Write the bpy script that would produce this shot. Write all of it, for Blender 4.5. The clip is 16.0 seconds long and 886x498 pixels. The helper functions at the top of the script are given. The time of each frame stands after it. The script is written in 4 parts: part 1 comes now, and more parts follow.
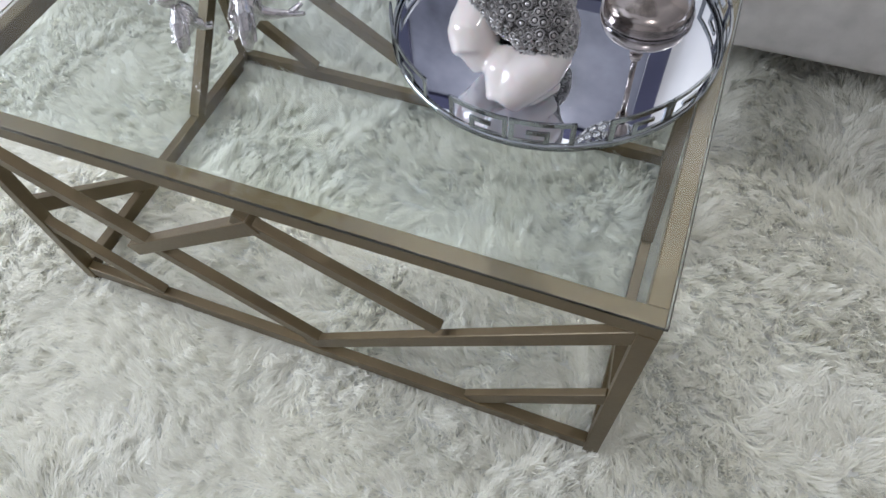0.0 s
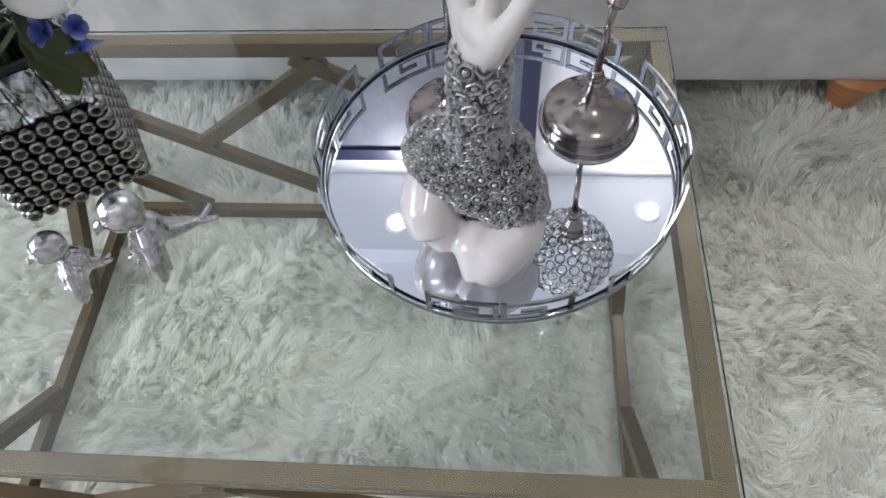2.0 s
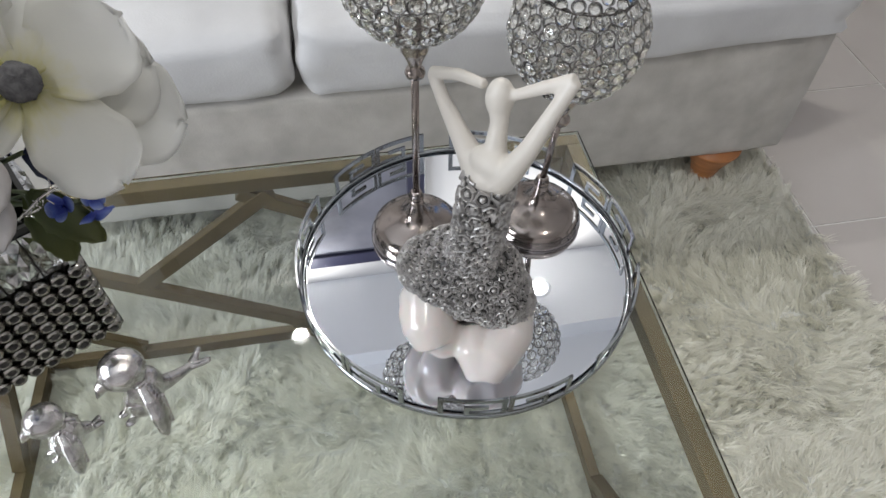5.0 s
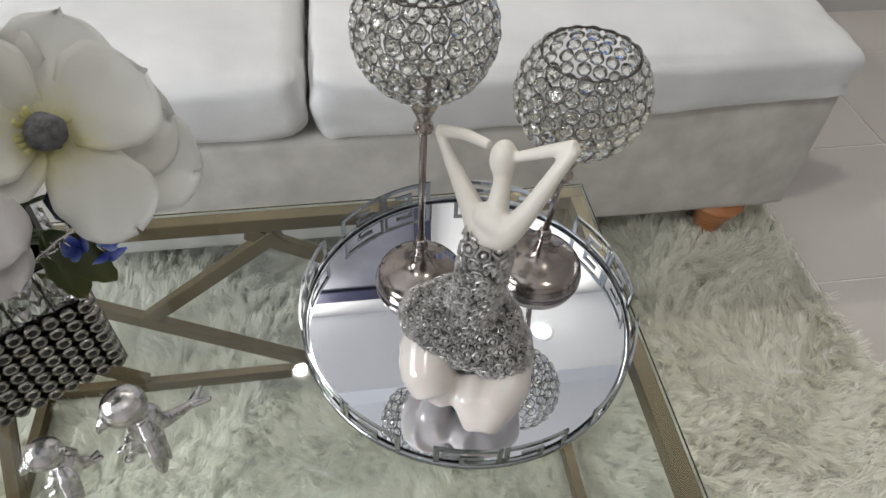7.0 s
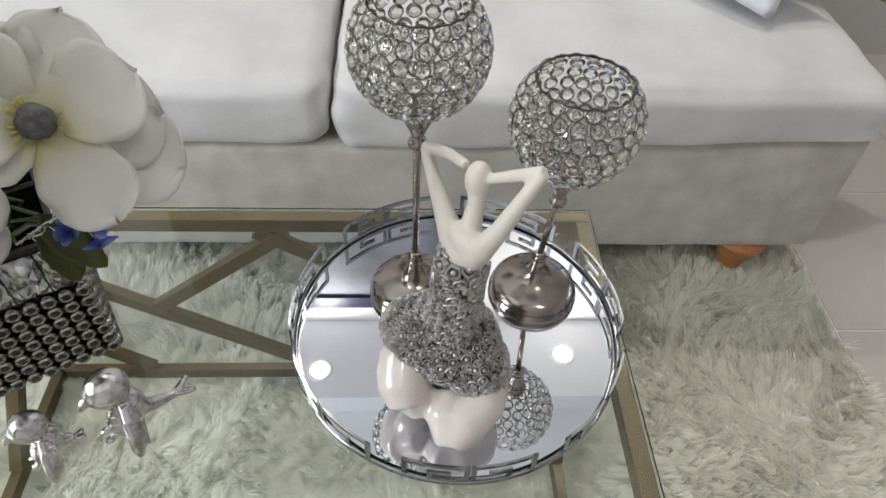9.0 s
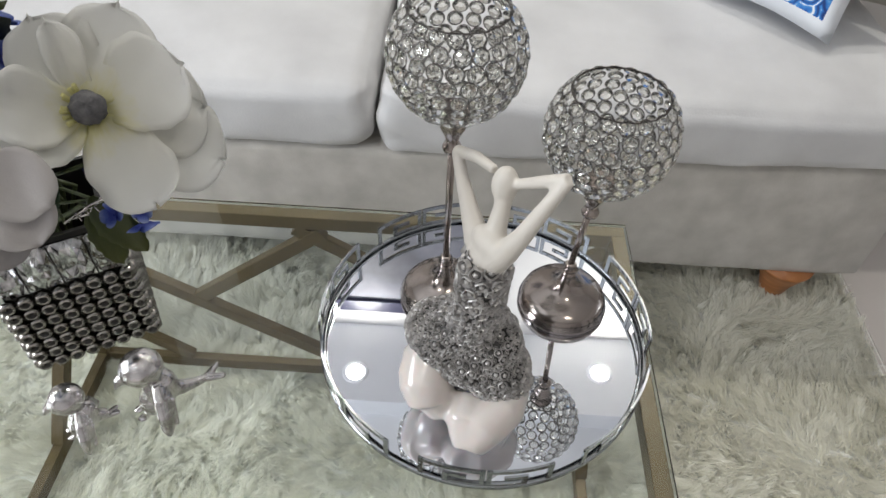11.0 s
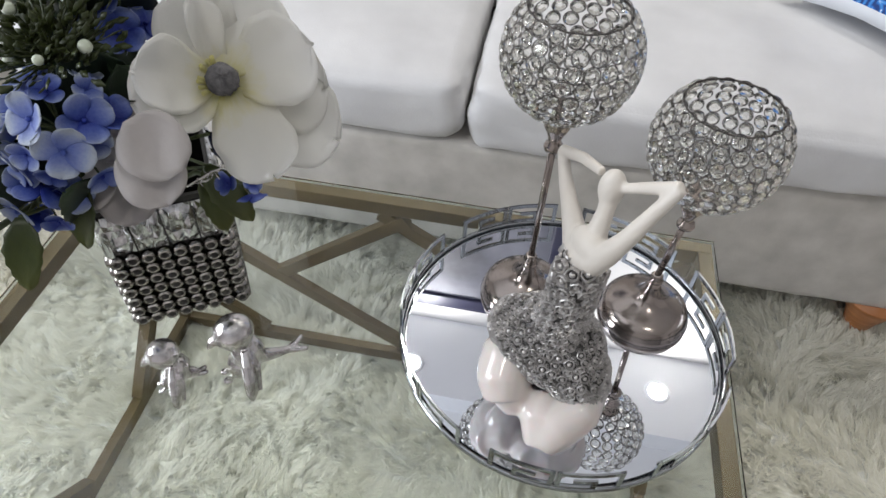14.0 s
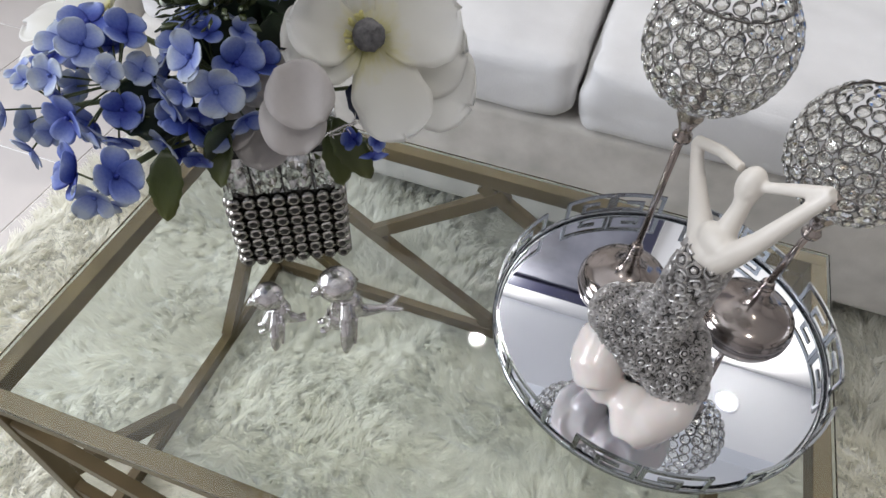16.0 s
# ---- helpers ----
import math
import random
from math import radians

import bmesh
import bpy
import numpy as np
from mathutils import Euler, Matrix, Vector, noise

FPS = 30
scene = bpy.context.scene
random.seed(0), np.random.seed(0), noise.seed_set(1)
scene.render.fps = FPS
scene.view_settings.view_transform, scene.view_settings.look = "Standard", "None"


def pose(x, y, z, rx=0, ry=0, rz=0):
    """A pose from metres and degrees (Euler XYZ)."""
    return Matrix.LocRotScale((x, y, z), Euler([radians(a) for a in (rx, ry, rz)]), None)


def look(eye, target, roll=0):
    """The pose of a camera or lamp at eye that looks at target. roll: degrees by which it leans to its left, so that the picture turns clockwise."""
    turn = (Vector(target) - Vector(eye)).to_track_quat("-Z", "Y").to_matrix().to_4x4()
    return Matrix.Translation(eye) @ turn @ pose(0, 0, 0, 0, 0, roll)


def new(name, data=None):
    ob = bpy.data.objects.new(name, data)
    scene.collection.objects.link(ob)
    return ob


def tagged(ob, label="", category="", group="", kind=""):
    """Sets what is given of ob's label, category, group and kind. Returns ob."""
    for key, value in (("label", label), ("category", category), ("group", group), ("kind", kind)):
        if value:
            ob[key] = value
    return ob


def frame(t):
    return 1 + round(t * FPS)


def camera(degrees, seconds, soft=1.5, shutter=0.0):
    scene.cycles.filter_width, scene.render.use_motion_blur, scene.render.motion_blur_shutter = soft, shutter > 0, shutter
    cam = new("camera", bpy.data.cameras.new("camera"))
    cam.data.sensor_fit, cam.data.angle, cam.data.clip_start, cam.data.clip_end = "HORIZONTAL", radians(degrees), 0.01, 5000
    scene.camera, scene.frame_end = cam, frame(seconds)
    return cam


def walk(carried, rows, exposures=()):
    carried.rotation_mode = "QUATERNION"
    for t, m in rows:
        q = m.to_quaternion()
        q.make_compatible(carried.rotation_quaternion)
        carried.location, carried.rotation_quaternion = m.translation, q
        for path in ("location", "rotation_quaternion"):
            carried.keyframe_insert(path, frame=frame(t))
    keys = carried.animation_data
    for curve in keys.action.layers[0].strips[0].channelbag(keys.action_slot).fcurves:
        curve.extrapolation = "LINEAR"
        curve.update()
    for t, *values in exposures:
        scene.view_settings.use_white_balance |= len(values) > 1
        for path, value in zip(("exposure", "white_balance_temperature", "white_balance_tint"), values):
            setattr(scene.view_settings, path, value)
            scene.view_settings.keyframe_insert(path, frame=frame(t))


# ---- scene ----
cam = camera(67.0, 16.0, soft=1.5)
PATH = [
    (0, (-0.0803, -0.3245, 1.0424), (-0.5274, 0.6386, -0.647), -4.78),
    (0.5, (-0.0758, -0.2398, 1.0538), (-0.5592, 0.7264, -0.633), -5.35),
    (1, (-0.0796, -0.1874, 1.0495), (-0.5829, 0.7471, -0.6481), -9.11),
    (1.5, (-0.116, -0.146, 1.056), (-0.453, 0.796, -0.676), -6.7),
    (2, (-0.223, -0.118, 1.079), (-0.378, 0.902, -0.634), -6.4),
    (2.5, (-0.28, -0.105, 1.091), (-0.269, 0.935, -0.617), -1.8),
    (3, (-0.316, -0.113, 1.093), (-0.235, 0.949, -0.6), -2.2),
    (3.5, (-0.332, -0.117, 1.098), (-0.217, 0.973, -0.575), -2.4),
    (4, (-0.342, -0.124, 1.111), (-0.171, 1.014, -0.525), -1.1),
    (4.5, (-0.348, -0.128, 1.129), (-0.126, 1.073, -0.455), 0.4),
    (5, (-0.348, -0.128, 1.137), (-0.113, 1.098, -0.425), 1.3),
    (7.5, (-0.342, -0.128, 1.161), (-0.131, 1.199, -0.32), 3.5),
    (8, (-0.323, -0.132, 1.163), (-0.176, 1.203, -0.32), 2.8),
    (8.5, (-0.304, -0.136, 1.164), (-0.173, 1.195, -0.323), 3.0),
    (9, (-0.288, -0.138, 1.168), (-0.174, 1.215, -0.302), 3.7),
    (9.5, (-0.279, -0.138, 1.167), (-0.229, 1.224, -0.297), 2.9),
    (12, (-0.269, -0.158, 1.174), (-0.305, 1.223, -0.272), 2.9),
    (12.5, (-0.276, -0.158, 1.175), (-0.324, 1.221, -0.273), 3.0),
    (13, (-0.276, -0.162, 1.172), (-0.353, 1.216, -0.276), 3.5),
    (13.5, (-0.287, -0.163, 1.172), (-0.411, 1.207, -0.28), 3.8),
    (14, (-0.303, -0.165, 1.171), (-0.501, 1.188, -0.289), 3.0),
    (14.5, (-0.318, -0.165, 1.17), (-0.576, 1.155, -0.309), 3.2),
    (15, (-0.328, -0.167, 1.169), (-0.65, 1.126, -0.323), 3.3),
    (15.5, (-0.338, -0.172, 1.167), (-0.696, 1.096, -0.338), 3.2),
    (16, (-0.343, -0.177, 1.166), (-0.726, 1.07, -0.35), 3.4),
]
EXPOSURES = [(0.0, -0.47, 6000, 14), (1.5, -0.59, 6000, 14), (4.0, -0.69, 6200, 12), (5.0, -0.69, 6450, 11), (8.5, -0.67, 6700, 10), (12.5, -0.64, 6550, 11), (16.0, -0.58, 6450, 13)]
walk(cam, [(t, look(eye, target, roll)) for t, eye, target, roll in PATH], EXPOSURES)

# ---- light ----
world = bpy.data.worlds.new("world")
world.use_nodes = True
scene.world = world
world.node_tree.nodes["Background"].inputs["Color"].default_value = (0.8, 0.85, 0.95, 1)
world.node_tree.nodes["Background"].inputs["Strength"].default_value = 0.4

WALL_Y, CEIL_LOW, CEIL_HIGH = 1.9, 2.5, 2.62
WIN_Y = -0.35
LAMPS = [(-0.69, 1.61, CEIL_LOW), (0.49, 1.69, CEIL_LOW)]
# unseen pair behind the camera, added as fill for the rug and table front
FILL_LAMPS = [(-1.1, -0.75, CEIL_HIGH), (0.40, -0.60, CEIL_HIGH)]


def lamp_disc(name, x, y, z, watts, size, colour):
    data = bpy.data.lights.new(name, "AREA")
    data.shape, data.size, data.energy, data.color = "DISK", size, watts, colour
    ob = new(name, data)
    ob.matrix_world = pose(x, y, z - 0.012, 0, 0, 0)
    return ob


for lx, ly, lz in LAMPS:
    lamp_disc("downlight_lamp", lx, ly, lz, 17.0, 0.06, (1.0, 0.985, 0.90))
# added fill, powered to brighten the front of the room
for lx, ly, lz in FILL_LAMPS:
    lamp_disc("downlight_lamp", lx, ly, lz, 9 if lx < 0 else 10, 0.06, (1.0, 0.985, 0.90))
window_light = bpy.data.lights.new("window_daylight", "AREA")
window_light.shape, window_light.size, window_light.size_y, window_light.energy = "RECTANGLE", 1.45, 1.1, 104
window_light.color = (0.88, 0.94, 1.0)
window_lamp = new("window_daylight", window_light)
window_lamp.matrix_world = look((-2.74, WIN_Y, 1.45), (-0.6, WIN_Y * 0.6, 1.15))


# ---- materials ----
def material(name, base, rough=0.5, metal=0.0, **extra):
    m = bpy.data.materials.new(name)
    m.use_nodes = True
    b = m.node_tree.nodes["Principled BSDF"]
    b.inputs["Base Color"].default_value = (*base, 1)
    b.inputs["Roughness"].default_value = rough
    b.inputs["Metallic"].default_value = metal
    for key, value in extra.items():
        b.inputs[key.replace("_", " ")].default_value = value
    return m


def vary(m, c1, c2, scale=8.0, detail=5.0, bump=0.0, bump_scale=60.0, rough=None, stretch=(1, 1, 1), distance=0.002):
    """Two-tone noise in the colour, with a second finer noise as relief."""
    nt = m.node_tree
    b = nt.nodes["Principled BSDF"]
    tc = nt.nodes.new("ShaderNodeTexCoord")
    mp = nt.nodes.new("ShaderNodeMapping")
    mp.inputs["Scale"].default_value = stretch
    nt.links.new(tc.outputs["Object"], mp.inputs["Vector"])
    n = nt.nodes.new("ShaderNodeTexNoise")
    n.inputs["Scale"].default_value, n.inputs["Detail"].default_value = scale, detail
    nt.links.new(mp.outputs["Vector"], n.inputs["Vector"])
    r = nt.nodes.new("ShaderNodeValToRGB")
    r.color_ramp.elements[0].position, r.color_ramp.elements[1].position = 0.3, 0.7
    r.color_ramp.elements[0].color, r.color_ramp.elements[1].color = (*c1, 1), (*c2, 1)
    nt.links.new(n.outputs["Fac"], r.inputs["Fac"])
    nt.links.new(r.outputs["Color"], b.inputs["Base Color"])
    n2 = nt.nodes.new("ShaderNodeTexNoise")
    n2.inputs["Scale"].default_value, n2.inputs["Detail"].default_value = bump_scale, 6
    nt.links.new(mp.outputs["Vector"], n2.inputs["Vector"])
    if bump:
        bp = nt.nodes.new("ShaderNodeBump")
        bp.inputs["Strength"].default_value, bp.inputs["Distance"].default_value = bump, distance
        nt.links.new(n2.outputs["Fac"], bp.inputs["Height"])
        nt.links.new(bp.outputs["Normal"], b.inputs["Normal"])
    if rough:
        mr = nt.nodes.new("ShaderNodeMapRange")
        mr.inputs["To Min"].default_value, mr.inputs["To Max"].default_value = rough
        nt.links.new(n2.outputs["Fac"], mr.inputs["Value"])
        nt.links.new(mr.outputs["Result"], b.inputs["Roughness"])
    return m


def gradient(m, stops, fine=0.0, through_light=0.3):
    """Colour along the local x axis of a petal or leaf, 0 to 1, read from its UV map."""
    nt = m.node_tree
    b = nt.nodes["Principled BSDF"]
    uv = nt.nodes.new("ShaderNodeUVMap")
    sep = nt.nodes.new("ShaderNodeSeparateXYZ")
    nt.links.new(uv.outputs["UV"], sep.inputs["Vector"])
    n = nt.nodes.new("ShaderNodeTexNoise")
    n.inputs["Scale"].default_value = 9
    nt.links.new(uv.outputs["UV"], n.inputs["Vector"])
    info = nt.nodes.new("ShaderNodeObjectInfo")
    add = nt.nodes.new("ShaderNodeMath")
    add.operation = "MULTIPLY_ADD"
    nt.links.new(n.outputs["Fac"], add.inputs[0])
    add.inputs[1].default_value = 0.25
    nt.links.new(sep.outputs["X"], add.inputs[2])
    rnd = nt.nodes.new("ShaderNodeMath")
    rnd.operation = "MULTIPLY_ADD"
    nt.links.new(info.outputs["Random"], rnd.inputs[0])
    rnd.inputs[1].default_value = fine
    nt.links.new(add.outputs[0], rnd.inputs[2])
    sub = nt.nodes.new("ShaderNodeMath")
    sub.operation = "SUBTRACT"
    nt.links.new(rnd.outputs[0], sub.inputs[0])
    sub.inputs[1].default_value = 0.125 + fine / 2
    r = nt.nodes.new("ShaderNodeValToRGB")
    els = r.color_ramp.elements
    els[0].position, els[0].color = stops[0][0], (*stops[0][1], 1)
    els[1].position, els[1].color = stops[-1][0], (*stops[-1][1], 1)
    for p, c in stops[1:-1]:
        e = els.new(p)
        e.color = (*c, 1)
    nt.links.new(sub.outputs[0], r.inputs["Fac"])
    nt.links.new(r.outputs["Color"], b.inputs["Base Color"])
    vein = nt.nodes.new("ShaderNodeTexNoise")
    vein.inputs["Scale"].default_value, vein.inputs["Detail"].default_value = 26, 5
    nt.links.new(uv.outputs["UV"], vein.inputs["Vector"])
    bp = nt.nodes.new("ShaderNodeBump")
    bp.inputs["Strength"].default_value, bp.inputs["Distance"].default_value = 0.25, 0.001
    nt.links.new(vein.outputs["Fac"], bp.inputs["Height"])
    nt.links.new(bp.outputs["Normal"], b.inputs["Normal"])
    tr = nt.nodes.new("ShaderNodeBsdfTranslucent")
    nt.links.new(r.outputs["Color"], tr.inputs["Color"])
    mix = nt.nodes.new("ShaderNodeMixShader")
    mix.inputs["Fac"].default_value = through_light
    nt.links.new(b.outputs["BSDF"], mix.inputs[1])
    nt.links.new(tr.outputs["BSDF"], mix.inputs[2])
    nt.links.new(mix.outputs["Shader"], nt.nodes["Material Output"].inputs["Surface"])
    return m


def brushed(name, base, rough, metal, bump=0.05):
    m = material(name, base, rough, metal)
    vary(m, tuple(c * 0.88 for c in base), tuple(min(1, c * 1.1) for c in base), 14, 4, bump, 220, (rough - 0.08, rough + 0.1))
    return m


M_FRAME = brushed("champagne_metal", (0.110, 0.078, 0.037), 0.36, 0.35)
M_GLASS = material("green_tinted_glass", (0.885, 0.94, 0.935), 0.0, 0.0, Transmission_Weight=1.0, IOR=1.45)
M_MIRROR = material("mirror", (0.88, 0.91, 0.97), 0.012, 1.0)
M_CHROME = brushed("chrome", (0.40, 0.42, 0.44), 0.12, 1.0, 0.0)
M_NICKEL = material("smoked_nickel", (0.40, 0.35, 0.32), 0.16, 1.0)
vary(M_NICKEL, (0.34, 0.29, 0.265), (0.45, 0.40, 0.37), 12, 4, 0.02, 90, (0.12, 0.24))
M_WIRE = material("dark_wire", (0.11, 0.10, 0.095), 0.3, 1.0)
M_CRYSTAL = material("clear_crystal", (0.95, 0.945, 0.91), 0.01, 0.0, Transmission_Weight=1.0, IOR=1.53)
M_CUT = material("foiled_crystal", (0.72, 0.73, 0.74), 0.06, 1.0)
vary(M_CUT, (0.22, 0.22, 0.225), (0.80, 0.81, 0.82), 2.2, 4, 0.0, 8, (0.03, 0.14))
M_BEAD = material("silvered_bead", (0.50, 0.49, 0.47), 0.14, 1.0)
vary(M_BEAD, (0.22, 0.205, 0.19), (0.42, 0.40, 0.375), 1.6, 3, 0.0, 4, (0.08, 0.24))
# shade in the bead holes, given as a colour
M_HOLE_SHADE = material("hole_shade", (0.05, 0.048, 0.045), 0.5, 0.3)
M_VASE = material("vase_core", (0.035, 0.034, 0.032), 0.3, 0.5)
M_CERAMIC = material("white_glazed_ceramic", (0.83, 0.76, 0.715), 0.12, 0.0, Coat_Weight=0.4, Subsurface_Weight=0.12, Subsurface_Scale=0.01)
vary(M_CERAMIC, (0.64, 0.575, 0.54), (0.69, 0.63, 0.60), 18, 3, 0.0, 60, (0.10, 0.17))
M_MATT = material("matt_white_ceramic", (0.62, 0.58, 0.53), 0.42, 0.0)
vary(M_MATT, (0.59, 0.55, 0.50), (0.65, 0.61, 0.56), 20, 4, 0.03, 160, (0.36, 0.5))
M_DRESS = material("antique_silver_relief", (0.48, 0.46, 0.45), 0.38, 0.5)
vary(M_DRESS, (0.29, 0.277, 0.268), (0.53, 0.51, 0.50), 60, 4, 0.03, 300, (0.28, 0.44))
# near-black paints in the shade between the rosettes and in their grooves
M_GOWN_SHADE = material("shaded_dress_ground", (0.060, 0.057, 0.055), 0.45, 0.4)
M_BIRD = material("bird_chrome", (0.80, 0.78, 0.78), 0.06, 1.0)
vary(M_BIRD, (0.50, 0.48, 0.48), (0.78, 0.755, 0.755), 70, 3, 0.55, 170, (0.03, 0.10))
M_FUR = material("white_fur", (0.78, 0.77, 0.725), 0.75)
M_RUGBASE = material("rug_backing", (0.60, 0.585, 0.54), 0.9)
vary(M_RUGBASE, (0.66, 0.66, 0.63), (0.78, 0.78, 0.75), 40, 5, 0.6, 120)
M_TILE = material("floor_tile", (0.56, 0.52, 0.50), 0.22)
vary(M_TILE, (0.53, 0.49, 0.47), (0.59, 0.55, 0.53), 3, 6, 0.02, 40, (0.16, 0.3))
M_GROUT = material("pale_grout", (0.80, 0.79, 0.77), 0.8)
vary(M_GROUT, (0.74, 0.73, 0.71), (0.84, 0.83, 0.81), 30, 4, 0.3, 200)
M_SOFA = material("grey_velvet", (0.52, 0.50, 0.475), 0.8, 0.0, Sheen_Weight=0.35)
vary(M_SOFA, (0.40, 0.38, 0.355), (0.55, 0.525, 0.495), 16, 9, 0.25, 260)
M_CUSHION = material("white_velvet", (0.80, 0.79, 0.80), 0.7, 0.0, Sheen_Weight=0.45)
vary(M_CUSHION, (0.47, 0.465, 0.475), (0.60, 0.595, 0.605), 6, 8, 0.25, 240)
M_WOOD = material("orange_wood", (0.42, 0.16, 0.05), 0.35)
vary(M_WOOD, (0.34, 0.12, 0.035), (0.50, 0.21, 0.075), 12, 6, 0.1, 80, (0.28, 0.45), (1, 1, 7))
M_WALL = material("wall_paint", (0.74, 0.72, 0.70), 0.7)
vary(M_WALL, (0.60, 0.585, 0.58), (0.64, 0.625, 0.62), 2, 5, 0.05, 160)
M_CEIL = material("ceiling_paint", (0.82, 0.83, 0.85), 0.8)
vary(M_CEIL, (0.80, 0.81, 0.83), (0.84, 0.85, 0.87), 2, 4, 0.03, 120)
M_DARK = material("dark_navy_frame", (0.02, 0.02, 0.045), 0.35)
M_CANVAS = material("lilac_canvas", (0.45, 0.43, 0.50), 0.7)
vary(M_CANVAS, (0.03, 0.03, 0.045), (0.15, 0.15, 0.18), 3, 6, 0.1, 90)
M_LAMP = bpy.data.materials.new("lamp_glow")
M_LAMP.use_nodes = True
M_LAMP.node_tree.nodes["Principled BSDF"].inputs["Emission Color"].default_value = (1, 0.98, 0.95, 1)
M_LAMP.node_tree.nodes["Principled BSDF"].inputs["Emission Strength"].default_value = 14
M_PETAL = gradient(material("cream_petal", (0.8, 0.79, 0.74), 0.6, 0.0),
                   [(0.0, (0.72, 0.69, 0.36)), (0.12, (0.80, 0.775, 0.62)), (0.28, (0.83, 0.82, 0.78)), (1.0, (0.85, 0.845, 0.83))], 0.0, 0.6)
M_BLUE = gradient(material("blue_petal", (0.2, 0.26, 0.7), 0.6),
                  [(0.0, (0.016, 0.035, 0.28)), (0.28, (0.07, 0.115, 0.42)), (0.58, (0.19, 0.245, 0.52)), (0.85, (0.34, 0.40, 0.58)), (1.0, (0.44, 0.49, 0.58))], 0.8)
M_DISC = gradient(material("silver_dollar_leaf", (0.66, 0.62, 0.60), 0.6),
                  [(0.0, (0.42, 0.39, 0.38)), (0.5, (0.50, 0.47, 0.46)), (1.0, (0.56, 0.535, 0.525))], 0.3)
M_LEAF = gradient(material("green_leaf", (0.06, 0.10, 0.03), 0.42), [(0.0, (0.024, 0.034, 0.006)), (0.5, (0.05, 0.066, 0.010)), (1.0, (0.075, 0.085, 0.014))], 0.4, 0.15)
# leaf green taken almost to black: shade inside the bunch put into the colour
M_SHADELEAF = gradient(material("shaded_leaf", (0.02, 0.04, 0.02), 0.4), [(0.0, (0.008, 0.012, 0.012)), (1.0, (0.03, 0.055, 0.025))], 0.4)
M_BLUELEAF = gradient(material("dark_blue_leaf", (0.02, 0.03, 0.09), 0.45), [(0.0, (0.010, 0.016, 0.05)), (1.0, (0.035, 0.055, 0.15))], 0.4, 0.2)
M_STEM = material("stem_green", (0.05, 0.07, 0.025), 0.6)
vary(M_STEM, (0.035, 0.05, 0.02), (0.08, 0.10, 0.035), 60, 3, 0.2, 200)
M_STAMEN = material("grey_pollen", (0.085, 0.082, 0.085), 0.85)
vary(M_STAMEN, (0.05, 0.048, 0.052), (0.15, 0.145, 0.15), 160, 4, 0.6, 300)
M_BUD = material("white_bud", (0.50, 0.54, 0.46), 0.6)
vary(M_BUD, (0.42, 0.47, 0.36), (0.58, 0.61, 0.54), 80, 3, 0.2, 200)
M_PILLOWBACK = material("beige_fabric", (0.50, 0.48, 0.42), 0.85)
vary(M_PILLOWBACK, (0.44, 0.42, 0.36), (0.56, 0.54, 0.48), 9, 5, 0.3, 240)


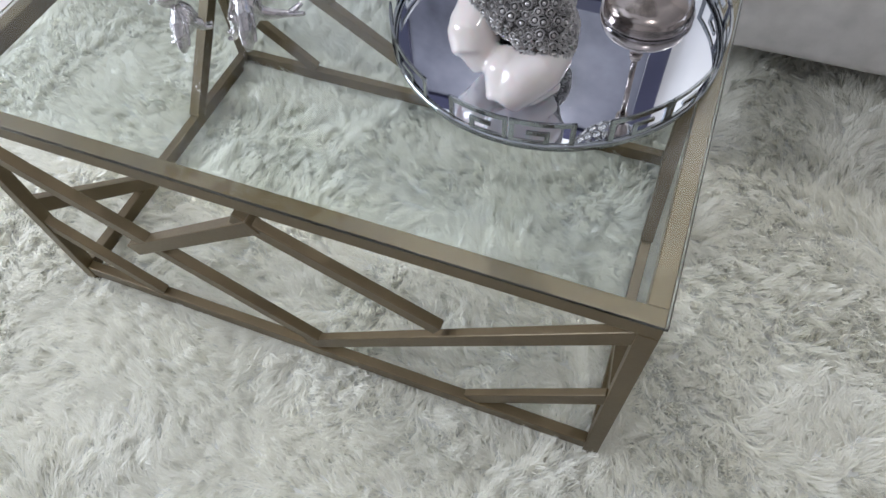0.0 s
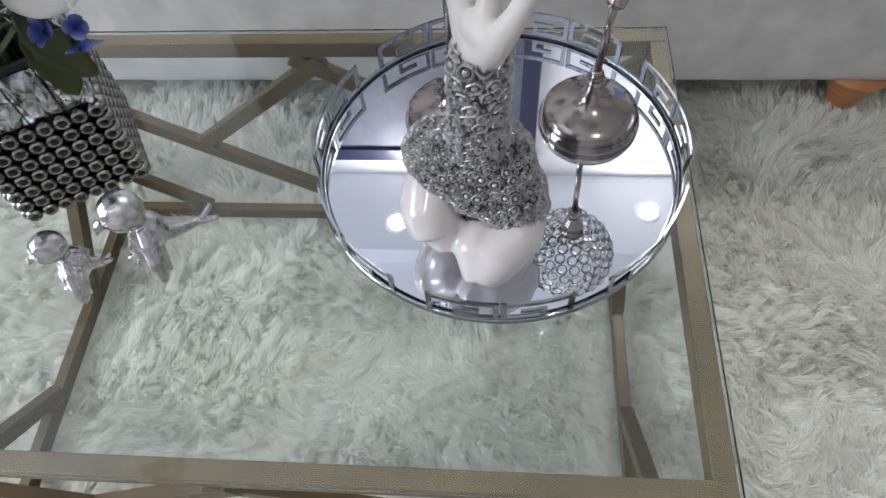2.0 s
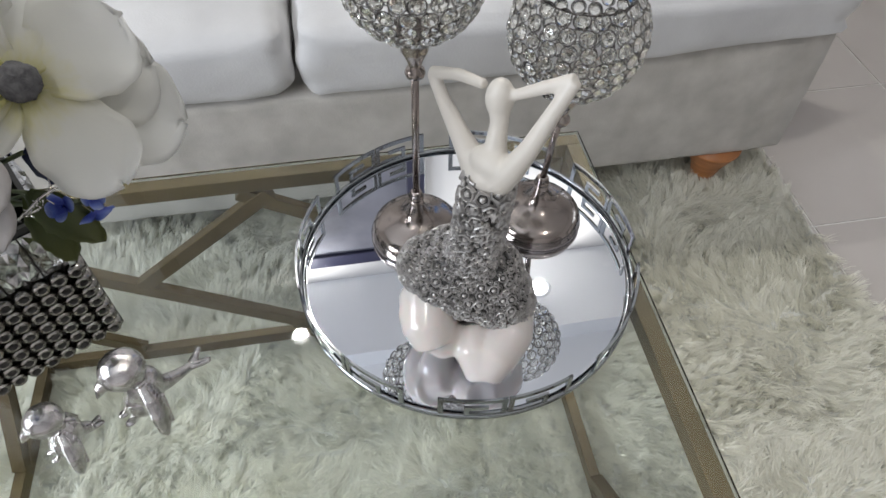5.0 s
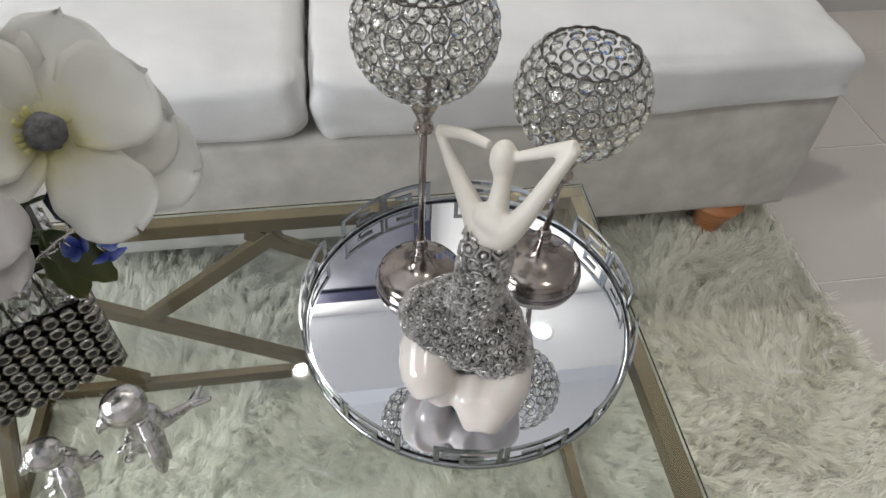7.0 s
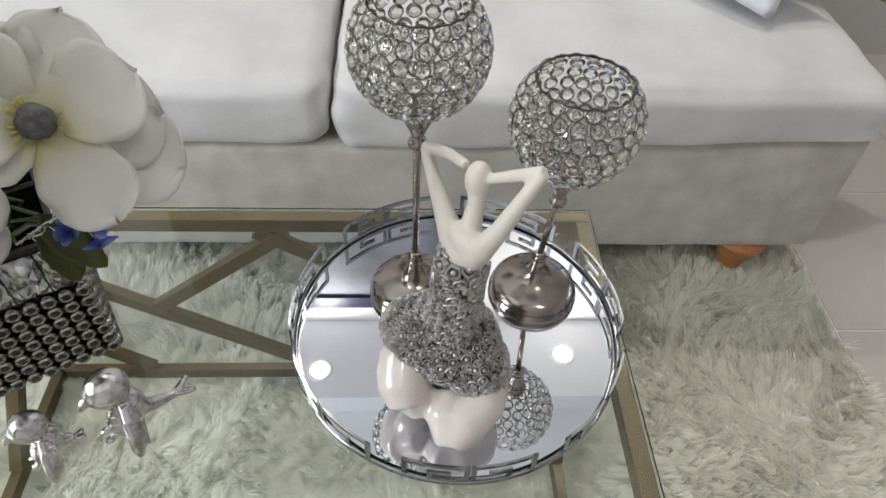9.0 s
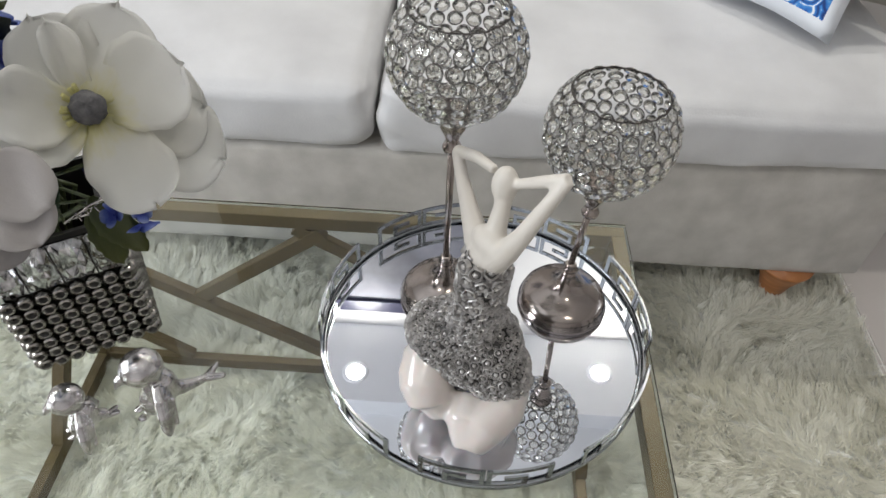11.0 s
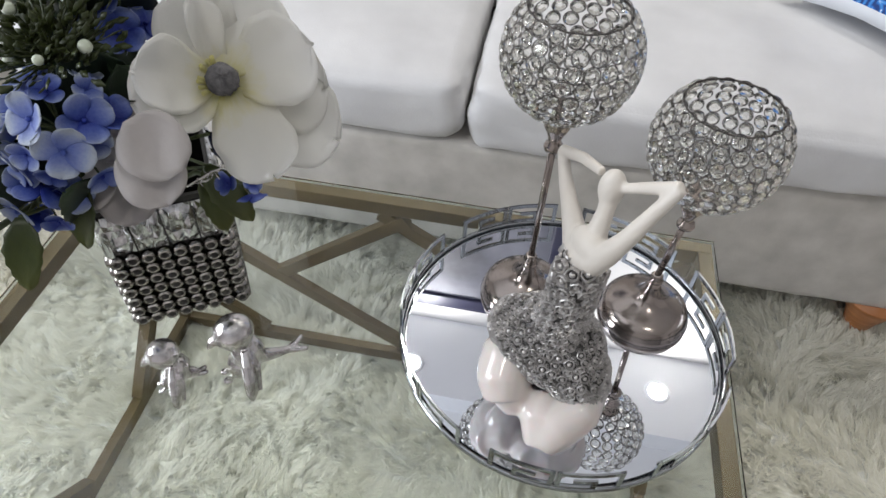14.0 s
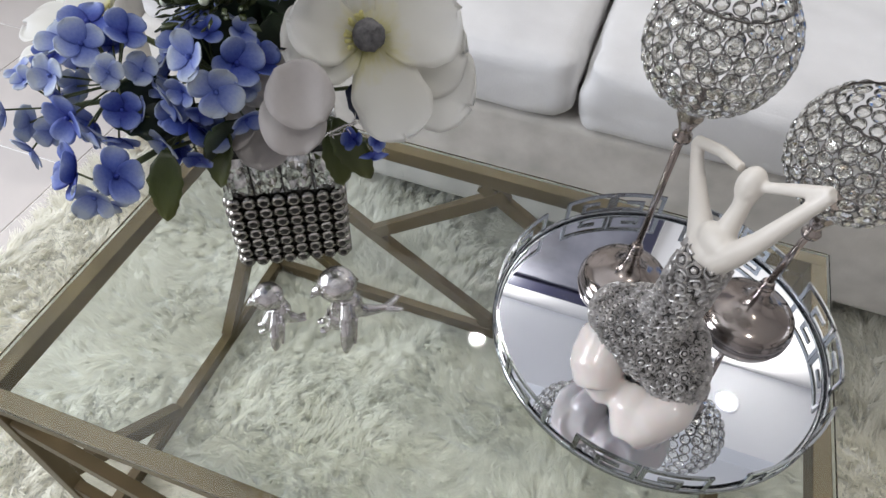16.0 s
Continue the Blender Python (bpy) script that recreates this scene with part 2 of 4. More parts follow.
def blue_print(name):
    """White cotton with a blue marbled print that leaves a white border."""
    m = material(name, (0.8, 0.82, 0.85), 0.75)
    nt = m.node_tree
    b = nt.nodes["Principled BSDF"]
    uv = nt.nodes.new("ShaderNodeUVMap")
    wob = nt.nodes.new("ShaderNodeTexNoise")
    wob.inputs["Scale"].default_value = 9
    nt.links.new(uv.outputs["UV"], wob.inputs["Vector"])
    bend = nt.nodes.new("ShaderNodeMix")
    bend.data_type = "RGBA"
    bend.inputs["Factor"].default_value = 0.06
    nt.links.new(uv.outputs["UV"], bend.inputs["A"])
    nt.links.new(wob.outputs["Color"], bend.inputs["B"])
    cells = nt.nodes.new("ShaderNodeTexVoronoi")
    cells.inputs["Scale"].default_value = 8
    nt.links.new(bend.outputs["Result"], cells.inputs["Vector"])
    turns = nt.nodes.new("ShaderNodeMath")
    turns.operation = "MULTIPLY"
    nt.links.new(cells.outputs["Distance"], turns.inputs[0])
    turns.inputs[1].default_value = 26
    wave = nt.nodes.new("ShaderNodeMath")
    wave.operation = "SINE"
    nt.links.new(turns.outputs[0], wave.inputs[0])
    n = nt.nodes.new("ShaderNodeTexNoise")
    n.inputs["Scale"].default_value, n.inputs["Detail"].default_value, n.inputs["Distortion"].default_value = 4.5, 6, 1.2
    nt.links.new(uv.outputs["UV"], n.inputs["Vector"])
    mul = nt.nodes.new("ShaderNodeMath")
    mul.operation = "MULTIPLY_ADD"
    nt.links.new(wave.outputs[0], mul.inputs[0])
    mul.inputs[1].default_value = 0.14
    nt.links.new(n.outputs["Fac"], mul.inputs[2])
    sep = nt.nodes.new("ShaderNodeSeparateXYZ")
    nt.links.new(uv.outputs["UV"], sep.inputs["Vector"])
    edges = []
    for axis in ("X", "Y"):
        s1 = nt.nodes.new("ShaderNodeMath")
        s1.operation = "SUBTRACT"
        nt.links.new(sep.outputs[axis], s1.inputs[0])
        s1.inputs[1].default_value = 0.5
        s2 = nt.nodes.new("ShaderNodeMath")
        s2.operation = "ABSOLUTE"
        nt.links.new(s1.outputs[0], s2.inputs[0])
        edges.append(s2)
    mx = nt.nodes.new("ShaderNodeMath")
    mx.operation = "MAXIMUM"
    nt.links.new(edges[0].outputs[0], mx.inputs[0])
    nt.links.new(edges[1].outputs[0], mx.inputs[1])
    lt = nt.nodes.new("ShaderNodeMath")
    lt.operation = "LESS_THAN"
    nt.links.new(mx.outputs[0], lt.inputs[0])
    lt.inputs[1].default_value = 0.435
    r = nt.nodes.new("ShaderNodeValToRGB")
    els = r.color_ramp.elements
    els[0].position, els[0].color = 0.36, (0.010, 0.045, 0.20, 1)
    els[1].position, els[1].color = 0.66, (0.80, 0.85, 0.92, 1)
    e = els.new(0.48)
    e.color = (0.02, 0.16, 0.55, 1)
    e = els.new(0.60)
    e.color = (0.06, 0.28, 0.66, 1)
    nt.links.new(mul.outputs[0], r.inputs["Fac"])
    mix = nt.nodes.new("ShaderNodeMix")
    mix.data_type = "RGBA"
    nt.links.new(lt.outputs[0], mix.inputs["Factor"])
    mix.inputs["A"].default_value = (0.80, 0.83, 0.88, 1)
    nt.links.new(r.outputs["Color"], mix.inputs["B"])
    nt.links.new(mix.outputs["Result"], b.inputs["Base Color"])
    return m


M_PRINT = blue_print("blue_print_cotton")


# ---- building helpers ----
def link_mesh(name, bm, mat, smooth=False):
    me = bpy.data.meshes.new(name)
    bm.normal_update()
    bm.to_mesh(me)
    bm.free()
    for m in (mat if isinstance(mat, (list, tuple)) else [mat]):
        me.materials.append(m)
    if smooth:
        me.shade_smooth()
    return new(name, me)


def part(name, bm, mat, parent, label="", smooth=False):
    ob = link_mesh(name, bm, mat, smooth)
    ob.parent = parent
    if parent is not None:
        ob.matrix_parent_inverse = parent.matrix_basis.inverted()
    if label:
        ob["label"] = label
    return ob


def piece(name, me, parent, m):
    """An object of its own on shared mesh data, in the world's pose m."""
    ob = new(name, me)
    ob.parent = parent
    ob.matrix_basis = m
    ob.matrix_parent_inverse = Matrix() if parent.parent is not None else parent.matrix_basis.inverted()
    return ob


def thing(name, at, label, category, group="", kind=""):
    ob = new(name)
    ob.empty_display_size = 0.05
    ob.matrix_basis = Matrix.Translation(at)
    return tagged(ob, label, category, group, kind)


def box(bm, lo, hi, bevel=0.0, m=None):
    made = bmesh.ops.create_cube(bm, size=1.0)["verts"]
    c = [(a + b) / 2 for a, b in zip(lo, hi)]
    s = [b - a for a, b in zip(lo, hi)]
    for v in made:
        v.co = Vector((c[i] + v.co[i] * s[i] for i in range(3)))
        if m is not None:
            v.co = m @ v.co
    if bevel:
        edges = list({e for v in made for e in v.link_edges})
        bmesh.ops.bevel(bm, geom=edges, offset=bevel, segments=2, profile=0.5, affect="EDGES")
    return bm


def beam(p, q, width, depth, normal, bevel=0.0015):
    """A square bar from p to q: width across it, depth along the normal."""
    p, q = Vector(p), Vector(q)
    a = (q - p).normalized()
    n = Vector(normal).normalized()
    b = n.cross(a).normalized()
    m = Matrix((a, b, n)).transposed().to_4x4()
    m.translation = p
    return box(bmesh.new(), (0, -width / 2, -depth / 2), ((q - p).length, width / 2, depth / 2), bevel, m)


def tube(bm, pts, radii, n=10, cap=True, flat=1.0, mat=0):
    pts = [Vector(p) for p in pts]
    rings = []
    side = None
    for i, p in enumerate(pts):
        d = (pts[min(i + 1, len(pts) - 1)] - pts[max(i - 1, 0)]).normalized()
        if side is None:
            side = d.orthogonal().normalized()
        side = (side - d * side.dot(d)).normalized()
        up = d.cross(side)
        r = radii[i] if isinstance(radii, (list, tuple)) else radii
        rings.append([bm.verts.new(p + r * (math.cos(2 * math.pi * k / n) * side + flat * math.sin(2 * math.pi * k / n) * up)) for k in range(n)])
    for r0, r1 in zip(rings, rings[1:]):
        for k in range(n):
            f = bm.faces.new((r0[k], r0[(k + 1) % n], r1[(k + 1) % n], r1[k]))
            f.material_index, f.smooth = mat, True
    if cap:
        bm.faces.new(rings[0][::-1]).material_index = mat
        bm.faces.new(rings[-1]).material_index = mat
    return bm


def lathe(bm, profile, n=40, m=None, closed=False):
    """Turns (radius, height) pairs round the z axis."""
    m = m or Matrix()
    rings = [[bm.verts.new(m @ Vector((r * math.cos(2 * math.pi * k / n), r * math.sin(2 * math.pi * k / n), z))) for k in range(n)] for r, z in profile]
    pairs = list(zip(rings, rings[1:])) + ([(rings[-1], rings[0])] if closed else [])
    for r0, r1 in pairs:
        for k in range(n):
            bm.faces.new((r0[k], r0[(k + 1) % n], r1[(k + 1) % n], r1[k])).smooth = True
    if not closed:
        bm.faces.new(rings[0][::-1])
        bm.faces.new(rings[-1])
    return bm


def ball(bm, c, r, m=None, u=20, v=12, mat=0):
    made = bmesh.ops.create_uvsphere(bm, u_segments=u, v_segments=v, radius=1.0)["verts"]
    r = (r, r, r) if isinstance(r, (int, float)) else r
    for w in made:
        p = Vector((w.co[i] * r[i] for i in range(3)))
        w.co = Vector(c) + (m @ p if m is not None else p)
    for f in {f for w in made for f in w.link_faces}:
        f.smooth, f.material_index = True, mat
    return bm


def torus(bm, ring, tube_r, nr=14, nt=6, m=None, mat=0):
    m = m or Matrix()
    rows = []
    for i in range(nr):
        a = 2 * math.pi * i / nr
        rows.append([bm.verts.new(m @ Vector(((ring + tube_r * math.cos(b)) * math.cos(a), (ring + tube_r * math.cos(b)) * math.sin(a), tube_r * math.sin(b))))
                     for b in (2 * math.pi * j / nt for j in range(nt))])
    for i in range(nr):
        for j in range(nt):
            f = bm.faces.new((rows[i][j], rows[(i + 1) % nr][j], rows[(i + 1) % nr][(j + 1) % nt], rows[i][(j + 1) % nt]))
            f.smooth, f.material_index = True, mat
    return bm


def aim(at, normal, spin=0.0):
    """A pose whose z axis points along the normal."""
    m = Vector(normal).to_track_quat("Z", "Y").to_matrix().to_4x4() @ Matrix.Rotation(spin, 4, "Z")
    m.translation = Vector(at)
    return m


def sheet(rows, thick):
    """A thin solid from a grid of points, with UVs: u along the rows' index, v across."""
    bm = bmesh.new()
    uv = bm.loops.layers.uv.new("UVMap")
    nu, nv = len(rows), len(rows[0])
    pts = [[Vector(p) for p in r] for r in rows]
    top, low = [], []
    for i in range(nu):
        t_row, l_row = [], []
        for j in range(nv):
            du = pts[min(i + 1, nu - 1)][j] - pts[max(i - 1, 0)][j]
            dv = pts[i][min(j + 1, nv - 1)] - pts[i][max(j - 1, 0)]
            n = du.cross(dv)
            n = n.normalized() if n.length > 1e-12 else Vector((0, 0, 1))
            t_row.append(bm.verts.new(pts[i][j] + n * thick / 2))
            l_row.append(bm.verts.new(pts[i][j] - n * thick / 2))
        top.append(t_row)
        low.append(l_row)

    def quad(vs, ids):
        f = bm.faces.new(vs)
        f.smooth = True
        for loop, (i, j) in zip(f.loops, ids):
            loop[uv].uv = (i / (nu - 1), j / (nv - 1))

    for i in range(nu - 1):
        for j in range(nv - 1):
            ids = [(i, j), (i + 1, j), (i + 1, j + 1), (i, j + 1)]
            quad([top[a][b] for a, b in ids], ids)
            quad([low[a][b] for a, b in ids[::-1]], ids[::-1])
    rim = [(i, 0) for i in range(nu)] + [(nu - 1, j) for j in range(1, nv)] + [(i, nv - 1) for i in range(nu - 2, -1, -1)] + [(0, j) for j in range(nv - 2, 0, -1)]
    for (a, b), (c, d) in zip(rim, rim[1:] + rim[:1]):
        quad([top[c][d], top[a][b], low[a][b], low[c][d]], [(c, d), (a, b), (a, b), (c, d)])
    return bm


def petal_rows(length, width, cup=0.3, curl=0.2, tip=0.35, nu=9, nv=7, wave=0.0, seed=0, blunt=0.3, teeth=0.0, ruffle=0.0):
    """A petal along +x that opens towards +z: cup across, curl along."""
    rnd = random.Random(seed)
    ph = rnd.uniform(0, 6.28)
    rows = []
    for i in range(nu):
        u = i / (nu - 1)
        u = u * (1.45 - 0.45 * u)
        peak = 0.45 + 0.4 * tip
        w = width * (0.22 + 0.78 * math.sin(0.5 * math.pi * u / peak) ** 0.8 if u < peak else math.sqrt(max(0.0, 1 - ((u - peak) / (1.0 - peak)) ** (2 + blunt))))
        w = max(w * (1 + teeth * (-1) ** i), width * 0.05)
        left, right = (1 + ruffle * (math.sin(9 * u + ph + k) + 0.6 * math.sin(23 * u + 2 * ph + k)) for k in (0.0, 2.1))
        row = []
        for j in range(nv):
            v = 2 * j / (nv - 1) - 1
            x = length * u
            y = 0.5 * w * v * (left if v < 0 else right)
            x += ruffle * length * u * u * 0.8 * (math.sin(4.1 * v + ph) + 0.5 * math.sin(11 * v + ph))
            z = cup * w * w / width * v * v * (0.3 + 0.7 * u) * 0.6 + curl * length * u * u + wave * length * math.sin(5 * u + 3.5 * v + ph) * u + ruffle * length * abs(v) ** 3 * math.sin(13 * u + 2 * v + ph) * 0.6
            row.append((x, y, z))
        rows.append(row)
    return rows


def petal_mesh(name, mat, thick, **kw):
    bm = sheet(petal_rows(**kw), thick)
    bm.normal_update()
    me = bpy.data.meshes.new(name)
    bm.to_mesh(me)
    bm.free()
    me.materials.append(mat)
    return me


# ---- room ----
FLOOR_Z = -0.03


def slab(name, lo, hi, mat, label, category):
    return tagged(link_mesh(name, box(bmesh.new(), lo, hi), mat), label, category, kind="structure")


X0, X1, Y0 = -2.8, 2.9, -2.6
floor = slab("floor", (X0 - 0.1, Y0 - 0.1, FLOOR_Z - 0.1), (X1 + 0.1, WALL_Y + 0.1, FLOOR_Z - 0.003), M_GROUT, "pale grout bed under the floor tiles", "floor")
slab("wall_north", (X0 - 0.1, WALL_Y, FLOOR_Z - 0.1), (X1 + 0.1, WALL_Y + 0.12, 2.75), M_WALL, "plain painted wall behind the sofa", "wall")
slab("wall_south", (X0 - 0.1, Y0 - 0.12, FLOOR_Z - 0.1), (X1 + 0.1, Y0, 2.75), M_WALL, "plain painted wall", "wall")
slab("wall_east", (X1, Y0, FLOOR_Z - 0.1), (X1 + 0.12, WALL_Y, 2.75), M_WALL, "plain painted wall", "wall")
wall_west = bmesh.new()
box(wall_west, (X0 - 0.12, Y0, FLOOR_Z - 0.1), (X0, WALL_Y, 0.85))
box(wall_west, (X0 - 0.12, Y0, 2.05), (X0, WALL_Y, 2.75))
box(wall_west, (X0 - 0.12, Y0, 0.85), (X0, WIN_Y - 0.75, 2.05))
box(wall_west, (X0 - 0.12, WIN_Y + 0.75, 0.85), (X0, WALL_Y, 2.05))
tagged(link_mesh("wall_west", wall_west, M_WALL), "painted wall with a window opening", "wall", kind="structure")
slab("ceiling", (X0 - 0.1, Y0 - 0.1, CEIL_HIGH), (X1 + 0.1, 1.46, CEIL_HIGH + 0.12), M_CEIL, "plain white ceiling", "ceiling")
slab("ceiling_soffit", (X0, 1.46, CEIL_LOW), (X1, WALL_Y, CEIL_HIGH + 0.12), M_CEIL, "lowered white ceiling strip with round downlights", "ceiling")
window = thing("window_1", (X0 - 0.06, WIN_Y, 0.85), "white framed window with clear panes", "window", kind="structure")
for a, b in (((-0.75, 0.85), (0.75, 0.90)), ((-0.75, 2.0), (0.75, 2.05)), ((-0.75, 0.90), (-0.70, 2.0)), ((0.70, 0.90), (0.75, 2.0)), ((-0.025, 0.90), (0.025, 2.0))):
    part("window_frame", box(bmesh.new(), (X0 - 0.10, a[0] + WIN_Y, a[1]), (X0 - 0.04, b[0] + WIN_Y, b[1]), 0.004), M_CEIL, window)
for a, b in ((-0.70, -0.025), (0.025, 0.70)):
    pane = part("pane", box(bmesh.new(), (X0 - 0.075, a + WIN_Y, 0.90), (X0 - 0.069, b + WIN_Y, 2.0)), M_GLASS, window)
    pane.visible_shadow = False


def downlight(x, y, z):
    t = thing("downlight", (x, y, z), "round recessed ceiling downlight, switched on", "lamp", "ceiling downlights")
    part("trim_ring", lathe(bmesh.new(), [(0.044, 0.0), (0.046, -0.006), (0.056, -0.008), (0.062, -0.002), (0.062, 0.0)], 40, Matrix.Translation((x, y, z)), True), M_CEIL, t)
    part("diffuser", lathe(bmesh.new(), [(0.043, 0.0), (0.043, -0.004), (0.02, -0.006)], 40, Matrix.Translation((x, y, z))), M_LAMP, t, "glowing white diffuser")


# the added fill pair gets the same fittings as the two soffit lamps
for lx, ly, lz in LAMPS + FILL_LAMPS:
    downlight(lx, ly, lz)

picture = thing("wall_picture", (-0.65, WALL_Y, 1.9), "wide wall picture in a broad dark navy frame", "picture")
for lo, hi in (((-1.26, 2.27), (-0.05, 2.35)), ((-1.26, 1.55), (-0.05, 1.61)), ((-1.26, 1.61), (-1.18, 2.27)), ((-0.13, 1.61), (-0.05, 2.27))):
    part("frame_rail", box(bmesh.new(), (lo[0], WALL_Y - 0.035, lo[1]), (hi[0], WALL_Y, hi[1]), 0.004), M_DARK, picture)
part("canvas", box(bmesh.new(), (-1.18, WALL_Y - 0.018, 1.61), (-0.13, WALL_Y, 2.27)), M_CANVAS, picture, "lilac grey abstract canvas")

# ---- coffee table ----
TL, TD, TH, GT = 0.967, 0.608, 0.45, 0.008
RAIL_W, RAIL_F, RAIL_H, BAR_W, BAR_D, INSET = 0.022, 0.021, 0.026, 0.025, 0.018, 0.0025
TOP = TH - GT
table = thing("coffee_table", (-TL / 2, TD / 2, -0.02), "rectangular glass coffee table on a champagne metal lattice frame", "table")
FX0, FX1, FY0, FY1 = -TL + INSET, -INSET, INSET, TD - INSET
for x in (FX0, FX1 - RAIL_W):
    for y in (FY0, FY1 - RAIL_F):
        part("leg", box(bmesh.new(), (x, y, -0.02), (x + RAIL_W, y + RAIL_F, TOP - RAIL_H), 0.0015), M_FRAME, table)
for y in (FY0, FY1 - RAIL_F):
    part("top_rail", box(bmesh.new(), (FX0, y, TOP - RAIL_H), (FX1, y + RAIL_F, TOP), 0.0015), M_FRAME, table)
    part("bottom_rail", box(bmesh.new(), (FX0 + RAIL_W, y + 0.002, 0.0), (FX1 - RAIL_W, y + RAIL_F - 0.002, 0.028), 0.0015), M_FRAME, table)
for x in (FX0, FX1 - RAIL_W):
    part("top_rail", box(bmesh.new(), (x, FY0 + RAIL_F, TOP - RAIL_H), (x + RAIL_W, FY1 - RAIL_F, TOP), 0.0015), M_FRAME, table)
    part("bottom_rail", box(bmesh.new(), (x + 0.002, FY0 + RAIL_F, 0.0), (x + RAIL_W - 0.002, FY1 - RAIL_F, 0.028), 0.0015), M_FRAME, table)
LATTICE = [((-0.762, 0.182), (-0.484, 0.380)), ((-0.955, 0.374), (-0.472, 0.054)), ((-0.960, 0.172), (-0.782, 0.026)),
           ((-0.516, 0.384), (-0.252, 0.250)), ((-0.492, 0.030), (-0.018, 0.400)), ((-0.212, 0.030), (-0.018, 0.212))]
LATTICE_FAR = [((-0.955, 0.372), (-0.478, 0.052)), ((-0.722, 0.214), (-0.476, 0.404)), ((-0.960, 0.182), (-0.772, 0.030)), ((-0.520, 0.410), (-0.262, 0.244))] + LATTICE[4:]
for y, bars in ((FY0 + RAIL_F / 2, LATTICE), (FY1 - RAIL_F / 2, LATTICE_FAR)):
    for i, ((xa, za), (xb, zb)) in enumerate(bars):
        part("lattice_bar", beam((xa, y, za), (xb, y, zb), BAR_W, BAR_D - 0.0012 * i, (0, 1, 0)), M_FRAME, table)
for x in (FX1 - RAIL_W / 2, FX0 + RAIL_W / 2):
    part("lattice_bar", beam((x, 0.395, 0.024), (x, 0.592, 0.245), BAR_W, BAR_D, (1, 0, 0)), M_FRAME, table)
    part("lattice_bar", beam((x, 0.212, 0.024), (x, 0.014, 0.205), BAR_W, BAR_D, (1, 0, 0)), M_FRAME, table)
glass_top = part("glass_top", box(bmesh.new(), (-TL, 0, TOP + 0.0005), (0, TD, TH), 0.001), M_GLASS, table, "clear glass top with a green edge")
glass_top.visible_shadow = False

# ---- round mirror tray ----
TX, TY, TR = -0.221, 0.377, 0.209
tray = thing("mirror_tray", (TX, TY, TH), "round mirrored tray with a chrome Greek key gallery", "tray")
AT_TRAY = Matrix.Translation((TX, TY, TH))
part("base", lathe(bmesh.new(), [(TR - 0.006, 0.003), (TR - 0.006, 0.0055), (TR, 0.0055), (TR, 0.0015), (TR - 0.003, 0.001)], 96, AT_TRAY), M_CHROME, tray)
part("mirror", lathe(bmesh.new(), [(TR - 0.007, 0.0057), (TR - 0.007, 0.0078)], 96, AT_TRAY), M_MIRROR, tray, "round mirror plate")
part("ring", lathe(bmesh.new(), [(TR - 0.002, 0.0056), (TR + 0.002, 0.0056), (TR + 0.002, 0.013), (TR - 0.002, 0.013)], 96, AT_TRAY, True), M_CHROME, tray)
for k in range(4):
    a = math.pi / 4 + k * math.pi / 2
    part("foot", ball(bmesh.new(), (TX + (TR - 0.006) * math.cos(a), TY + (TR - 0.006) * math.sin(a), TH + 0.002), (0.006, 0.006, 0.002)), M_CHROME, tray)
TRAY_TOP = TH + 0.0078
KEY_H, UNITS = 0.047, 14
KEY = [(0.0, 0.065, 0.011, KEY_H), (0.0, 0.79, KEY_H - 0.006, KEY_H), (0.73, 0.79, 0.0125, KEY_H), (0.30, 0.79, 0.012, 0.0175), (0.30, 0.36, 0.012, 0.032), (0.30, 0.58, 0.0265, 0.032)]


def key_unit(mirrored):
    """One Greek key of flat strip, bent round the tray."""
    bm = bmesh.new()
    step = 2 * math.pi / UNITS
    for s0, s1, z0, z1 in KEY:
        s0, s1 = (0.79 - s1, 0.79 - s0) if mirrored else (s0 + 0.19, s1 + 0.19)
        n = max(1, int((s1 - s0) * 8))
        prev = None
        for i in range(n + 1):
            a = (s0 + (s1 - s0) * i / n) * step
            ring = [bm.verts.new((r * math.cos(a), r * math.sin(a), z)) for r, z in ((TR - 0.0013, z0), (TR + 0.0013, z0), (TR + 0.0013, z1), (TR - 0.0013, z1))]
            if prev:
                for q in range(4):
                    bm.faces.new((prev[q], prev[(q + 1) % 4], ring[(q + 1) % 4], ring[q]))
            else:
                bm.faces.new(ring)
            prev = ring
        bm.faces.new(prev[::-1])
    bmesh.ops.recalc_face_normals(bm, faces=bm.faces)
    me = bpy.data.meshes.new("greek_key")
    bm.to_mesh(me)
    bm.free()
    me.materials.append(M_CHROME)
    return me


KEY_MESHES = (key_unit(False), key_unit(True))
for k in range(UNITS):
    piece("greek_key", KEY_MESHES[k % 2], tray, AT_TRAY @ Matrix.Rotation(2 * math.pi * (k - 0.45) / UNITS, 4, "Z"))


